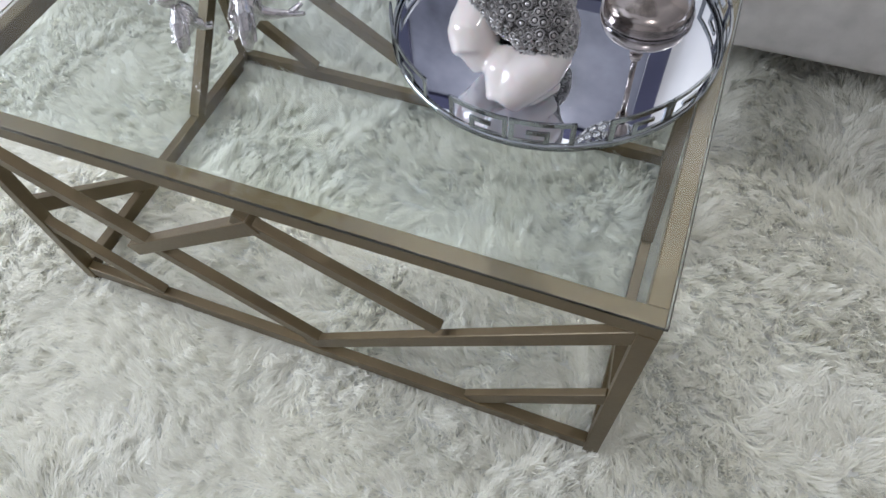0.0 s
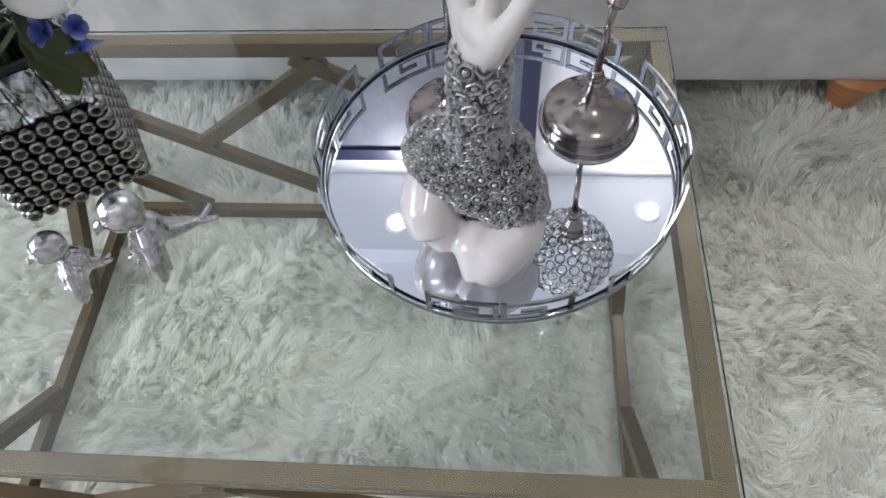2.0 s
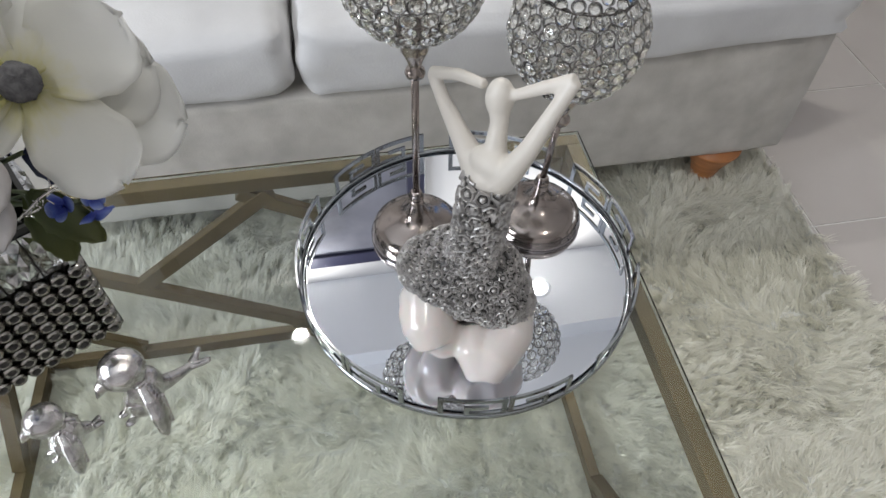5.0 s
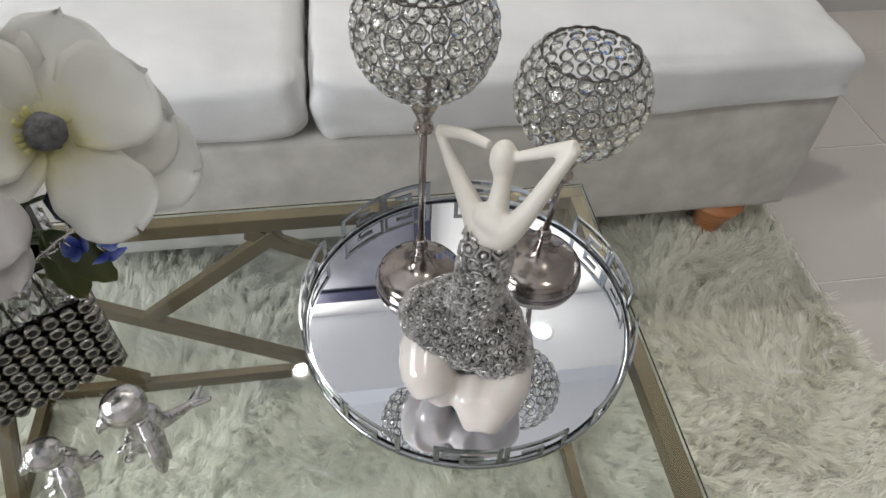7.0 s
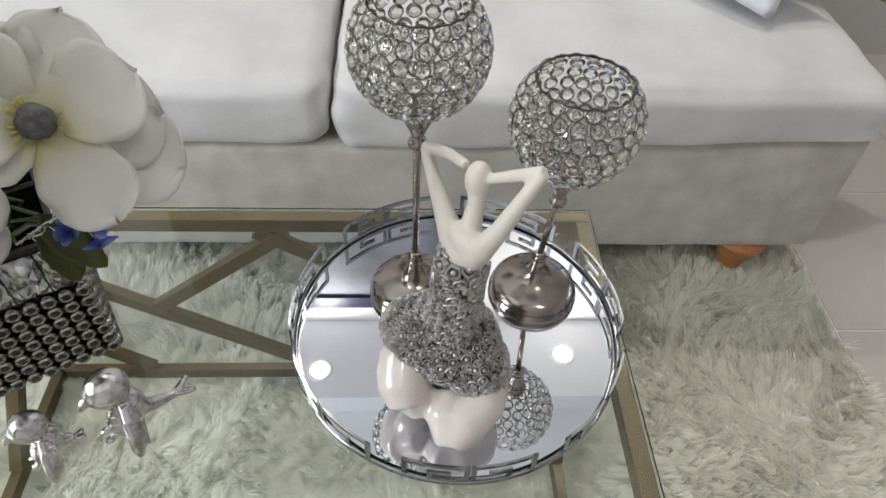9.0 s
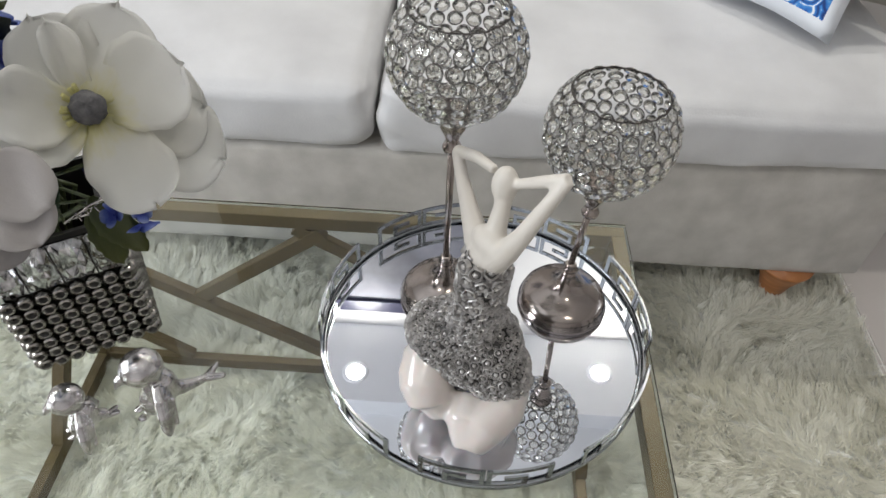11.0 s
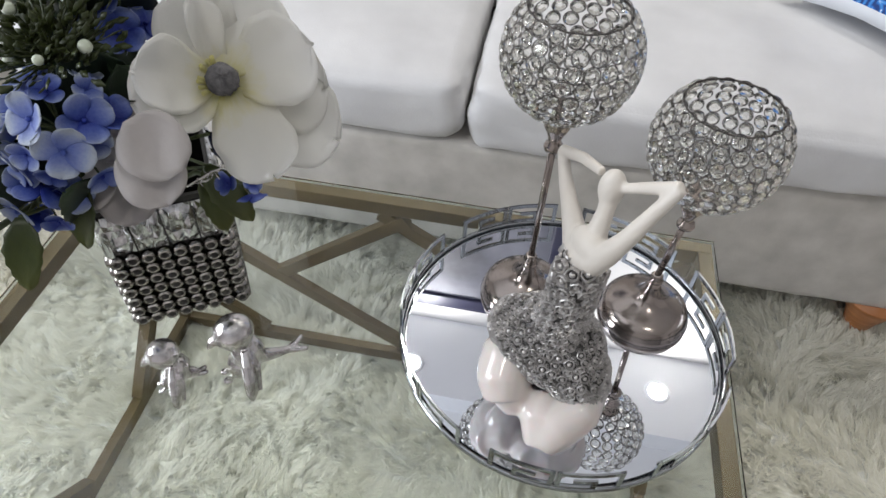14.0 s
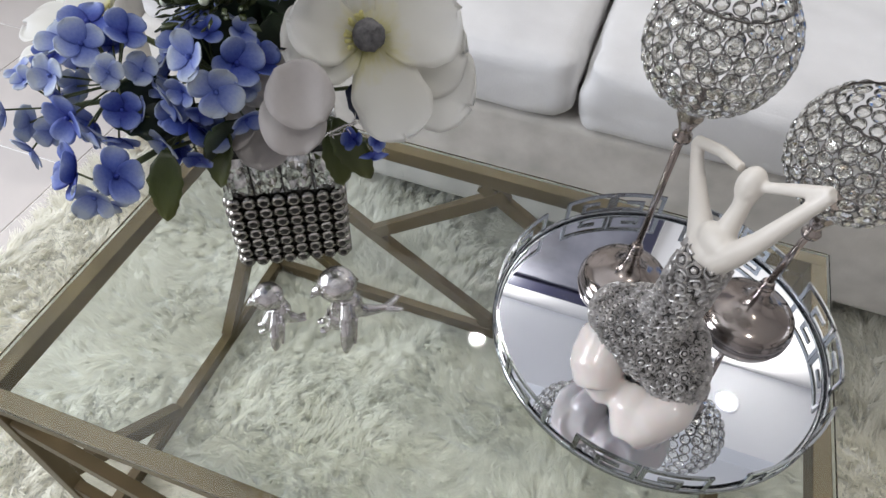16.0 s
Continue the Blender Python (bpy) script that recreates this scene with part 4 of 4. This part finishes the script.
SIDE_AT, SIDE_N = Vector((-0.905, 0.335, 0.765)), Vector((-0.55, -0.25, 0.75)).normalized()
side_frame = aim(SIDE_AT, SIDE_N)
side_petals = [(side_frame @ Vector((0.088 * math.cos(k * 0.9), 0.088 * math.sin(k * 0.9), 0.030 + 0.012 * (k % 2))), 0.074, 0.25, 0.18, 0) for k in range(7)]
magnolia(SIDE_AT, SIDE_N, 0.0, 0.9, side_petals, "second cream magnolia turned to the outer side")

# ---- hydrangea ----
def floret_mesh(seed, s):
    """Four rounded petals round a small eye."""
    out = bmesh.new()
    out.loops.layers.uv.new("UVMap")
    rnd = random.Random(seed)
    tmp = bpy.data.meshes.new("tmp")
    for k in range(4):
        bm = sheet(petal_rows(0.0205 * s * rnd.uniform(0.9, 1.1), 0.0215 * s, 0.22, rnd.uniform(-0.05, 0.35), 0.45, 9, 7, 0.035, seed * 7 + k, 0.1), 0.0006)
        bm.transform(Matrix.Rotation(k * math.pi / 2 + rnd.uniform(-0.15, 0.15), 4, "Z") @ Matrix.Rotation(rnd.uniform(-0.35, 0.05), 4, "Y"))
        bm.to_mesh(tmp)
        bm.free()
        out.from_mesh(tmp)
    ball(out, (0, 0, 0.002), 0.0022 * s, None, 8, 6)
    me = bpy.data.meshes.new("floret")
    out.to_mesh(me)
    out.free()
    me.materials.append(M_BLUE)
    return me


FLORETS = [floret_mesh(k, 1.0) for k in range(7)]


def hydrangea(at, out_dir, spread, count, seed, label, size=1.0):
    at = Vector(at)
    t = thing("hydrangea", at, label, "flower", "flower arrangement")
    rnd = random.Random(seed)
    axis = Vector(out_dir).normalized()
    heart = at - axis * spread * 0.7
    stem_to(t, heart, 0.02, 0.0028, seed)
    twigs = bmesh.new()
    for k in range(count):
        z = 1 - 1.15 * (k + 0.5) / count
        a = k * 2.39996 + rnd.uniform(-0.3, 0.3)
        r = math.sqrt(max(0, 1 - z * z))
        n = (aim((0, 0, 0), axis) @ Vector((r * math.cos(a), r * math.sin(a), z))).normalized()
        p = heart + n * spread * rnd.uniform(0.85, 1.12)
        tilt = (n + Vector((rnd.uniform(-0.4, 0.4), rnd.uniform(-0.5, 0.2), rnd.uniform(-0.2, 0.4)))).normalized()
        s = 1.06 * size * rnd.uniform(0.58, 1.0)
        piece("floret", rnd.choice(FLORETS), t, aim(p, tilt, rnd.uniform(0, 6)) @ Matrix.Diagonal((s, s, s, 1)))
        tube(twigs, [heart, heart.lerp(p, 0.6), p], 0.0009, 5)
    part("flower_stalk", twigs, M_STEM, t)
    return t


hydrangea((-0.760, 0.155, 0.845), (-0.5, -0.6, 0.6), 0.050, 19, 1, "blue hydrangea head leaning over the table edge")
hydrangea((-0.668, 0.185, 0.858), (-0.1, -0.7, 0.7), 0.043, 20, 2, "blue hydrangea head beside the magnolia")
hydrangea((-0.675, 0.305, 0.885), (-0.1, -0.3, 1.0), 0.046, 19, 6, "blue hydrangea head above the magnolia")
hydrangea((-0.702, 0.165, 0.790), (-0.2, -0.7, 0.1), 0.034, 9, 9, "small blue hydrangea sprig low in the bunch")
hydrangea((-0.705, 0.080, 0.800), (-0.1, -0.9, 0.2), 0.018, 4, 12, "single drooping blue hydrangea sprig", 1.05)
hydrangea((-0.570, 0.290, 0.722), (0.5, -0.6, 0.2), 0.016, 3, 15, "tiny blue floret tucked under the magnolia", 0.85)
hydrangea((-0.840, 0.160, 0.790), (-0.8, -0.4, 0.3), 0.043, 10, 21, "blue hydrangea head hanging outwards", 0.9)


# ---- leaves ----
def leaf_sprig(name, tips, mat, length, width, label, seed, curl=-0.12, category="leaves", thick=0.0007, tip=0.05, wave=0.02, part_name="leaf"):
    """Leaves by tip and root, all on stems that stand in the vase."""
    first = Vector(tips[0][1])
    t = thing(name, first, label, category, "flower arrangement")
    for i, (end, root, roll) in enumerate(tips):
        end, root = Vector(end), Vector(root)
        d = (end - root)
        ln = d.length
        me = petal_mesh(part_name, mat, thick, length=ln, width=width * ln / length, cup=0.22, curl=curl, tip=tip, nu=13, nv=7, wave=wave, seed=seed + i, blunt=-0.9, teeth=0.06)
        x = d.normalized()
        up = Vector((0.35, -0.75, 0.55))
        z = (up - x * up.dot(x)).normalized()
        y = z.cross(x)
        m = Matrix((x, y, z)).transposed().to_4x4() @ Matrix.Rotation(radians(roll), 4, "X")
        m.translation = root
        piece(part_name, me, t, m)
        stem_to(t, root, 0.004, 0.0018, seed + i)
    return t


leaf_sprig("leaf_sprig", [((-0.570, 0.286, 0.676), (-0.612, 0.300, 0.735), 10), ((-0.606, 0.300, 0.640), (-0.625, 0.318, 0.715), -20)], M_LEAF, 0.07, 0.034, "pair of green serrated leaves at the vase mouth", 40)
leaf_sprig("leaf_sprig", [((-0.678, 0.112, 0.744), (-0.688, 0.150, 0.790), 0), ((-0.664, 0.165, 0.740), (-0.662, 0.195, 0.800), 25)], M_LEAF, 0.07, 0.034, "two hanging green leaves below the hydrangea", 50)
# inner leaves in the shade-dark green
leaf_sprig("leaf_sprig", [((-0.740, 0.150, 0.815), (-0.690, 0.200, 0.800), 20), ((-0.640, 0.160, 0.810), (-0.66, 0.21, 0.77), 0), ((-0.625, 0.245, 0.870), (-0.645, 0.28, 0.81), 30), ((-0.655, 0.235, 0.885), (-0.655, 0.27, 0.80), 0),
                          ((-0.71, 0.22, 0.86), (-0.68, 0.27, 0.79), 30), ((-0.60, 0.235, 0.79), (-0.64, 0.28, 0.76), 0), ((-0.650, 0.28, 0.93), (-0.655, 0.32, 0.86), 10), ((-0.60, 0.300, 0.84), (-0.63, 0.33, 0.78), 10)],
           M_SHADELEAF, 0.07, 0.060, "green leaves deep inside the bunch, coloured dark for shade", 60)


def disc_sprig(discs, label):
    """Round papery leaves on thin stalks."""
    t = thing("silver_dollar_sprig", discs[0][0], label, "leaves", "flower arrangement")
    for i, (c, n, r) in enumerate(discs):
        rnd = random.Random(70 + i)
        rows = []
        for a in range(15):
            u = a / 14
            w = r * math.sqrt(max(0.004, 1 - (2 * u - 1) ** 2)) * (1 + 0.03 * math.sin(7 * u + i))
            rows.append([(r * (2 * u - 1), w * (2 * b / 8 - 1), 0.14 * r * math.sin(3 * u + b * 0.4 + i) ** 2) for b in range(9)])
        bm = sheet(rows, 0.0007)
        me = bpy.data.meshes.new("leaf")
        bm.normal_update()
        bm.to_mesh(me)
        bm.free()
        me.materials.append(M_DISC)
        piece("leaf", me, t, aim(c, n, rnd.uniform(0, 6)))
        stem_to(t, c, 0.006, 0.0010, 70 + i)
    return t


disc_sprig([((-0.576, 0.188, 0.851), (0.30, -0.70, 0.62), 0.0265), ((-0.584, 0.184, 0.826), (0.28, -0.72, 0.60), 0.0270), ((-0.660, 0.206, 0.785), (-0.1, -0.6, 0.8), 0.026), ((-0.634, 0.208, 0.772), (0.2, -0.55, 0.8), 0.027),
            ((-0.640, 0.226, 0.820), (0.0, -0.7, 0.7), 0.022), ((-0.618, 0.226, 0.832), (0.25, -0.6, 0.75), 0.022)], "papery pale grey round leaves under the magnolia")


def tinsel_sprig(at, toward, seed, label):
    """Fine clear needles along a short twig."""
    at, toward = Vector(at), Vector(toward)
    rnd = random.Random(seed)
    t = thing("tinsel_sprig", at, label, "leaves", "flower arrangement")
    part("twig", tube(bmesh.new(), [at, at.lerp(toward, 0.5) + Vector((0, 0, 0.003)), toward], [0.0010, 0.0009, 0.0005], 6), M_BIRD, t)
    stem_to(t, at, 0.004, 0.0012, seed)
    for k in range(26):
        p = at.lerp(toward, (k + 1) / 26)
        d = Vector((rnd.gauss(0, 1), rnd.gauss(0, 1), rnd.gauss(0, 1))).normalized() + (toward - at).normalized() * 0.7
        part("needle", tube(bmesh.new(), [p, p + d * rnd.uniform(0.006, 0.011)], [0.0006, 0.0003], 5), M_BIRD, t)
    return t


def bud_sprig(at, count, seed, label):
    at = Vector(at)
    rnd = random.Random(seed)
    t = thing("bud_sprig", at, label, "leaves", "flower arrangement")
    stem_to(t, at, 0.01, 0.002, seed)
    leaves = bmesh.new()
    for k in range(340):
        d = Vector((rnd.gauss(0, 1), rnd.gauss(0, 1), abs(rnd.gauss(0.4, 0.8)))).normalized()
        p = at + d * rnd.uniform(0.004, 0.055)
        e = p + (d + Vector((rnd.uniform(-0.8, 0.8), rnd.uniform(-0.8, 0.8), rnd.uniform(-0.3, 0.6)))).normalized() * rnd.uniform(0.008, 0.016)
        tube(leaves, [p, p.lerp(e, 0.5), e], [0.0008, 0.0034, 0.0004], 5, flat=0.3)
        if k % 6 == 0:
            tube(leaves, [at, p], 0.0008, 4)
    part("filler_foliage", leaves, M_LEAF, t, "fine green filler leaves")
    for k in range(count):
        d = Vector((rnd.gauss(0, 1), rnd.gauss(-0.6, 1), abs(rnd.gauss(0.4, 0.8)))).normalized()
        part("bud", ball(bmesh.new(), at + d * rnd.uniform(0.030, 0.05), 0.0048 * rnd.uniform(0.8, 1.2), None, 12, 8), M_BUD, t, "small white bud")


tinsel_sprig((-0.592, 0.232, 0.770), (-0.548, 0.252, 0.790), 171, "glittering silver needle sprig beside a blue floret")
leaf_sprig("leaf_sprig", [((-0.531, 0.262, 0.782), (-0.572, 0.258, 0.812), 15)], M_BLUELEAF, 0.06, 0.040, "dark blue pointed leaf under the magnolia", 180)
bud_sprig((-0.672, 0.235, 0.885), 7, 81, "green filler sprig with small white buds")
bud_sprig((-0.640, 0.290, 0.930), 5, 83, "green filler sprig at the back of the bunch")
bud_sprig((-0.730, 0.290, 0.900), 5, 85, "green filler sprig at the outer side")


# extra leaves added to darken the gaps behind the flower heads
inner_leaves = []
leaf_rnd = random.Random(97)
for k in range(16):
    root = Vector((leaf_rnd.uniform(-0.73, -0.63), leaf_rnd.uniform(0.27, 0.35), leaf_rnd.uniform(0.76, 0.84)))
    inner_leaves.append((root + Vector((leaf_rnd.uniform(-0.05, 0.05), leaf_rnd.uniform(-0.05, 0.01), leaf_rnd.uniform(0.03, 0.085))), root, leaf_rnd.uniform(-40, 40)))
leaf_sprig("leaf_sprig", inner_leaves, M_SHADELEAF, 0.07, 0.05, "thick green foliage added behind the flower heads, coloured dark for shade", 300)


# ---- sofa ----
def cushion_bm(lo, hi, bulge, n=14, round_r=0.03, seed=0, creases=0.004, rise=None):
    """A stuffed block: rounded edges, a crown on top, soft creases."""
    bm = bmesh.new()
    made = bmesh.ops.create_cube(bm, size=2.0)["verts"]
    bmesh.ops.subdivide_edges(bm, edges=bm.edges[:], cuts=n, use_grid_fill=True)
    c = Vector([(a + b) / 2 for a, b in zip(lo, hi)])
    s = Vector([(b - a) / 2 for a, b in zip(lo, hi)])
    for v in bm.verts:
        u = v.co.copy()
        p = Vector((u[i] * s[i] for i in range(3)))
        inner = Vector((max(-(s[i] - round_r), min(s[i] - round_r, p[i])) for i in range(3)))
        d = p - inner
        if d.length > 1e-9:
            p = inner + d.normalized() * round_r
        crown = max(0, 1 - u.x ** 2) * max(0, 1 - u.y ** 2)
        p.z += bulge * (u.z if u.z > 0 else 0.25 * u.z) * crown
        p.y += 0.35 * bulge * u.y * max(0, 1 - u.x ** 4) * max(0, 1 - u.z ** 2)
        w = c + p
        nz = noise.noise(Vector((w.x * 9 + seed, w.y * 9, w.z * 14))) + 0.5 * noise.noise(Vector((w.x * 24 + seed, w.y * 22, w.z * 30)))
        corner = max(0.0, abs(u.x) - 0.72) * max(0.0, -u.y) * 3.5
        fold = corner * 0.006 * math.sin(70 * w.z + 22 * w.x + 3 * noise.noise(w * 12))
        v.co = w + p.normalized() * (nz * creases + (fold if rise is None or rise[1] < 0 else 0.0))
        if rise and u.z * rise[1] > 0:
            v.co.z += rise[0] * abs(u.z) * min(1.0, max(0.0, (w.x + 0.2) / 0.8))
    for f in bm.faces:
        f.smooth = True
    return bm


SOFA_X0, SOFA_X1, SOFA_Y, SEAM_Z, SEAT_Z = -1.40, 0.632, 0.868, 0.365, 0.500
sofa = thing("sofa", ((SOFA_X0 + SOFA_X1) / 2, 1.35, FLOOR_Z), "pale grey velvet sofa with loose white seat cushions", "sofa")
part("base", cushion_bm((SOFA_X0, SOFA_Y, 0.078), (SOFA_X1, 1.84, SEAM_Z), 0.0, 24, 0.022, 3, 0.0022, (0.034, 1)), M_SOFA, sofa)
part("seat_cushion", cushion_bm((-1.375, SOFA_Y - 0.018, SEAM_Z + 0.002), (-0.432, 1.42, SEAT_Z), 0.026, 44, 0.030, 11, 0.0055), M_CUSHION, sofa)
part("seat_cushion", cushion_bm((-0.418, SOFA_Y - 0.018, SEAM_Z - 0.006), (SOFA_X1 - 0.004, 1.42, SEAT_Z), 0.026, 44, 0.030, 23, 0.0055, (0.034, -1)), M_CUSHION, sofa)
part("backrest", cushion_bm((SOFA_X0, 1.40, SEAM_Z - 0.01), (SOFA_X1, 1.84, 0.92), 0.02, 22, 0.06, 31), M_SOFA, sofa)
part("armrest", cushion_bm((SOFA_X0 - 0.20, SOFA_Y, 0.078), (SOFA_X0 - 0.002, 1.84, 0.66), 0.02, 18, 0.05, 37), M_SOFA, sofa)
for fx in (SOFA_X0 - 0.05, SOFA_X1 - 0.145):
    for fy in (SOFA_Y + 0.040, 1.76):
        part("foot", lathe(bmesh.new(), [(0.022, -0.110), (0.025, -0.104), (0.036, -0.060), (0.054, -0.018), (0.062, -0.004), (0.062, 0.0)], 28, Matrix.Translation((fx, fy, 0.084))), M_WOOD, sofa, "turned orange wooden foot", True)


def pillow(name, m, size, depth, mat, label):
    bm = bmesh.new()
    uv = bm.loops.layers.uv.new("UVMap")
    n = 18
    grid = {}
    for side in (1, -1):
        for i in range(n + 1):
            for j in range(n + 1):
                u, v = 2 * i / n - 1, 2 * j / n - 1
                rim = max(abs(u), abs(v)) > 0.999
                if rim and side < 0:
                    grid[side, i, j] = grid[1, i, j]
                    continue
                pull = 1 - 0.07 * (1 - max(abs(u), abs(v)) ** 4) - 0.12 * (1 - min(abs(u), abs(v)) ** 2) * max(abs(u), abs(v)) ** 4
                h = side * depth * max(0, (1 - u ** 4) * (1 - v ** 4)) ** 0.55
                h += 0.004 * noise.noise(Vector((u * 4, v * 4, side * 3.0)))
                grid[side, i, j] = bm.verts.new(m @ Vector((u * size / 2 * pull, v * size / 2 * pull, h)))
        for i in range(n):
            for j in range(n):
                ids = [(i, j), (i + 1, j), (i + 1, j + 1), (i, j + 1)]
                f = bm.faces.new([grid[side, a, b] for a, b in (ids if side > 0 else ids[::-1])])
                f.smooth = True
                for loop, (a, b) in zip(f.loops, ids if side > 0 else ids[::-1]):
                    loop[uv].uv = (a / n, b / n)
    ob = link_mesh(name, bm, mat)
    return tagged(ob, label, "pillow", "sofa pillows")


PC = Vector((0.436, 1.064, SEAT_Z + 0.026))
px = Vector((0.62, -0.78, 0.10)).normalized()
pn = Vector((-0.55, -0.55, 0.62)).normalized()
px = (px - pn * px.dot(pn)).normalized()
py = pn.cross(px)
PM = Matrix((px, py, pn)).transposed().to_4x4()
PM.translation = PC - px * 0.175 + py * 0.175 + pn * 0.02
pillow("throw_pillow", PM, 0.36, 0.05, M_PRINT, "white cotton pillow with a blue marbled print")
PM2 = pose(0.60, 1.30, SEAT_Z + 0.20, 68, 0, -22)
pillow("throw_pillow", PM2, 0.40, 0.055, M_PILLOWBACK, "plain beige pillow against the backrest")

# ---- floor tiles ----
TILE = 0.462
tile_bm = box(bmesh.new(), (-TILE / 2 + 0.0025, -TILE / 2 + 0.0025, -0.006), (TILE / 2 - 0.0025, TILE / 2 - 0.0025, 0.0), 0.0012)
tile_me = bpy.data.meshes.new("tile")
tile_bm.to_mesh(tile_me)
tile_bm.free()
tile_me.materials.append(M_TILE)
for i in range(-9, 5):
    for j in range(-9, 3):
        cx, cy = 1.15 + (i + 0.5) * TILE, 1.18 + (j + 0.5) * TILE
        if X0 - TILE / 2 < cx < X1 + TILE / 2 and Y0 - TILE / 2 < cy < WALL_Y + TILE / 2:
            piece("tile", tile_me, floor, Matrix.Translation((cx, cy, FLOOR_Z)))

# ---- shaggy rug ----
RUG = (-1.56, 0.672, -0.74, 1.02)
rug = thing("rug", ((RUG[0] + RUG[1]) / 2, (RUG[2] + RUG[3]) / 2, FLOOR_Z), "long-haired white shaggy rug under the table", "rug")
part("backing", box(bmesh.new(), (RUG[0], RUG[2], FLOOR_Z), (RUG[1], RUG[3], -0.021), 0.002), M_RUGBASE, rug)


def fur(count, box_xy, seed):
    """Long tapering hairs, combed by a slow swirl and gathered into locks."""
    g = np.random.default_rng(seed)
    x = g.uniform(box_xy[0], box_xy[1], count)
    y = g.uniform(box_xy[2], box_xy[3], count)

    def field(px_, py_, k, ph):
        f = np.zeros_like(px_)
        gg = np.random.default_rng(ph)
        for _ in range(7):
            ax, ay, p0 = gg.uniform(-k, k), gg.uniform(-k, k), gg.uniform(0, 6.28)
            f += np.sin(ax * px_ + ay * py_ + p0)
        return f / 2.6

    cell = 0.018
    jx, jy = x + 0.010 * field(x, y, 160, 1), y + 0.010 * field(x, y, 160, 2)
    ix, iy = np.floor(jx / cell), np.floor(jy / cell)

    def hashed(a, b, k):
        v = np.sin(a * 127.1 + b * 311.7 + k * 74.7) * 43758.5453
        return v - np.floor(v)

    cx, cy = (ix + hashed(ix, iy, 1)) * cell, (iy + hashed(ix, iy, 2)) * cell
    ang = 2.2 * field(cx, cy, 9, 3) + 1.1 * field(cx, cy, 30, 4) + 1.6 * (hashed(ix, iy, 3) - 0.5) - 1.2
    lean = 0.80 + 0.22 * field(cx, cy, 22, 5) + 0.5 * (hashed(ix, iy, 4) - 0.5)
    length = 0.035 * (0.8 + 0.4 * hashed(ix, iy, 5)) * g.uniform(0.75, 1.15, count)
    ang = ang + g.normal(0, 0.38, count)
    lean = np.clip(lean + g.normal(0, 0.13, count), 0.25, 1.30)
    dx, dy = np.cos(ang) * np.sin(lean), np.sin(ang) * np.sin(lean)
    tx, ty, tz = x + dx * length, y + dy * length, length * np.cos(lean)
    gather = 0.42 + 0.3 * hashed(ix, iy, 6)
    ltx = cx + np.cos(ang) * np.sin(lean) * length
    lty = cy + np.sin(ang) * np.sin(lean) * length
    tx, ty = tx + (ltx - tx) * gather, ty + (lty - ty) * gather
    root = np.stack([x, y, np.full(count, -0.022)], 1)
    tip = np.stack([tx, ty, -0.022 + np.maximum(0.004, tz)], 1)
    mid = root * 0.5 + tip * 0.5 + np.stack([-(tx - x) * 0.14, -(ty - y) * 0.14, 0.32 * length * np.sin(lean) * 0.6], 1)
    wdir = np.stack([-np.sin(ang), np.cos(ang), g.normal(0, 0.35, count)], 1)
    wdir /= np.linalg.norm(wdir, axis=1, keepdims=True)
    w = g.uniform(0.0007, 0.0012, count)[:, None]
    q = 0.25 * root + 0.5 * mid + 0.25 * tip
    q2 = 0.0625 * root + 0.375 * mid + 0.5625 * tip
    verts = np.stack([root - wdir * w, root + wdir * w, q - wdir * w * 0.95, q + wdir * w * 0.95, q2 - wdir * w * 0.7, q2 + wdir * w * 0.7, tip], 1).reshape(-1, 3)
    tri = np.array([(0, 1, 3), (0, 3, 2), (2, 3, 5), (2, 5, 4), (4, 5, 6)])
    faces = (tri[None] + 7 * np.arange(count)[:, None, None]).reshape(-1)
    me = bpy.data.meshes.new("pile")
    nf = len(faces) // 3
    me.vertices.add(len(verts))
    me.vertices.foreach_set("co", verts.astype(np.float32).ravel())
    me.loops.add(len(faces))
    me.loops.foreach_set("vertex_index", faces.astype(np.int32))
    me.polygons.add(nf)
    me.polygons.foreach_set("loop_start", (3 * np.arange(nf)).astype(np.int32))
    me.polygons.foreach_set("use_smooth", np.ones(nf, dtype=bool))
    me.update(calc_edges=True)
    me.materials.append(M_FUR)
    return me


def fur_material():
    nt = M_FUR.node_tree
    b = nt.nodes["Principled BSDF"]
    geo = nt.nodes.new("ShaderNodeNewGeometry")
    r = nt.nodes.new("ShaderNodeValToRGB")
    r.color_ramp.elements[0].color = (0.86, 0.845, 0.765, 1)
    r.color_ramp.elements[1].color = (0.95, 0.94, 0.88, 1)
    nt.links.new(geo.outputs["Random Per Island"], r.inputs["Fac"])
    nt.links.new(r.outputs["Color"], b.inputs["Base Color"])
    tr = nt.nodes.new("ShaderNodeBsdfTranslucent")
    nt.links.new(r.outputs["Color"], tr.inputs["Color"])
    mix = nt.nodes.new("ShaderNodeMixShader")
    mix.inputs["Fac"].default_value = 0.50
    out = nt.nodes["Material Output"]
    nt.links.new(b.outputs["BSDF"], mix.inputs[1])
    nt.links.new(tr.outputs["BSDF"], mix.inputs[2])
    nt.links.new(mix.outputs["Shader"], out.inputs["Surface"])


fur_material()
pile = new("fur", fur(420000, (RUG[0], RUG[1], RUG[2], RUG[3]), 7))
pile.parent = rug
pile.matrix_parent_inverse = rug.matrix_basis.inverted()
tagged(pile, "clumped white hair of the rug", kind="stuff")
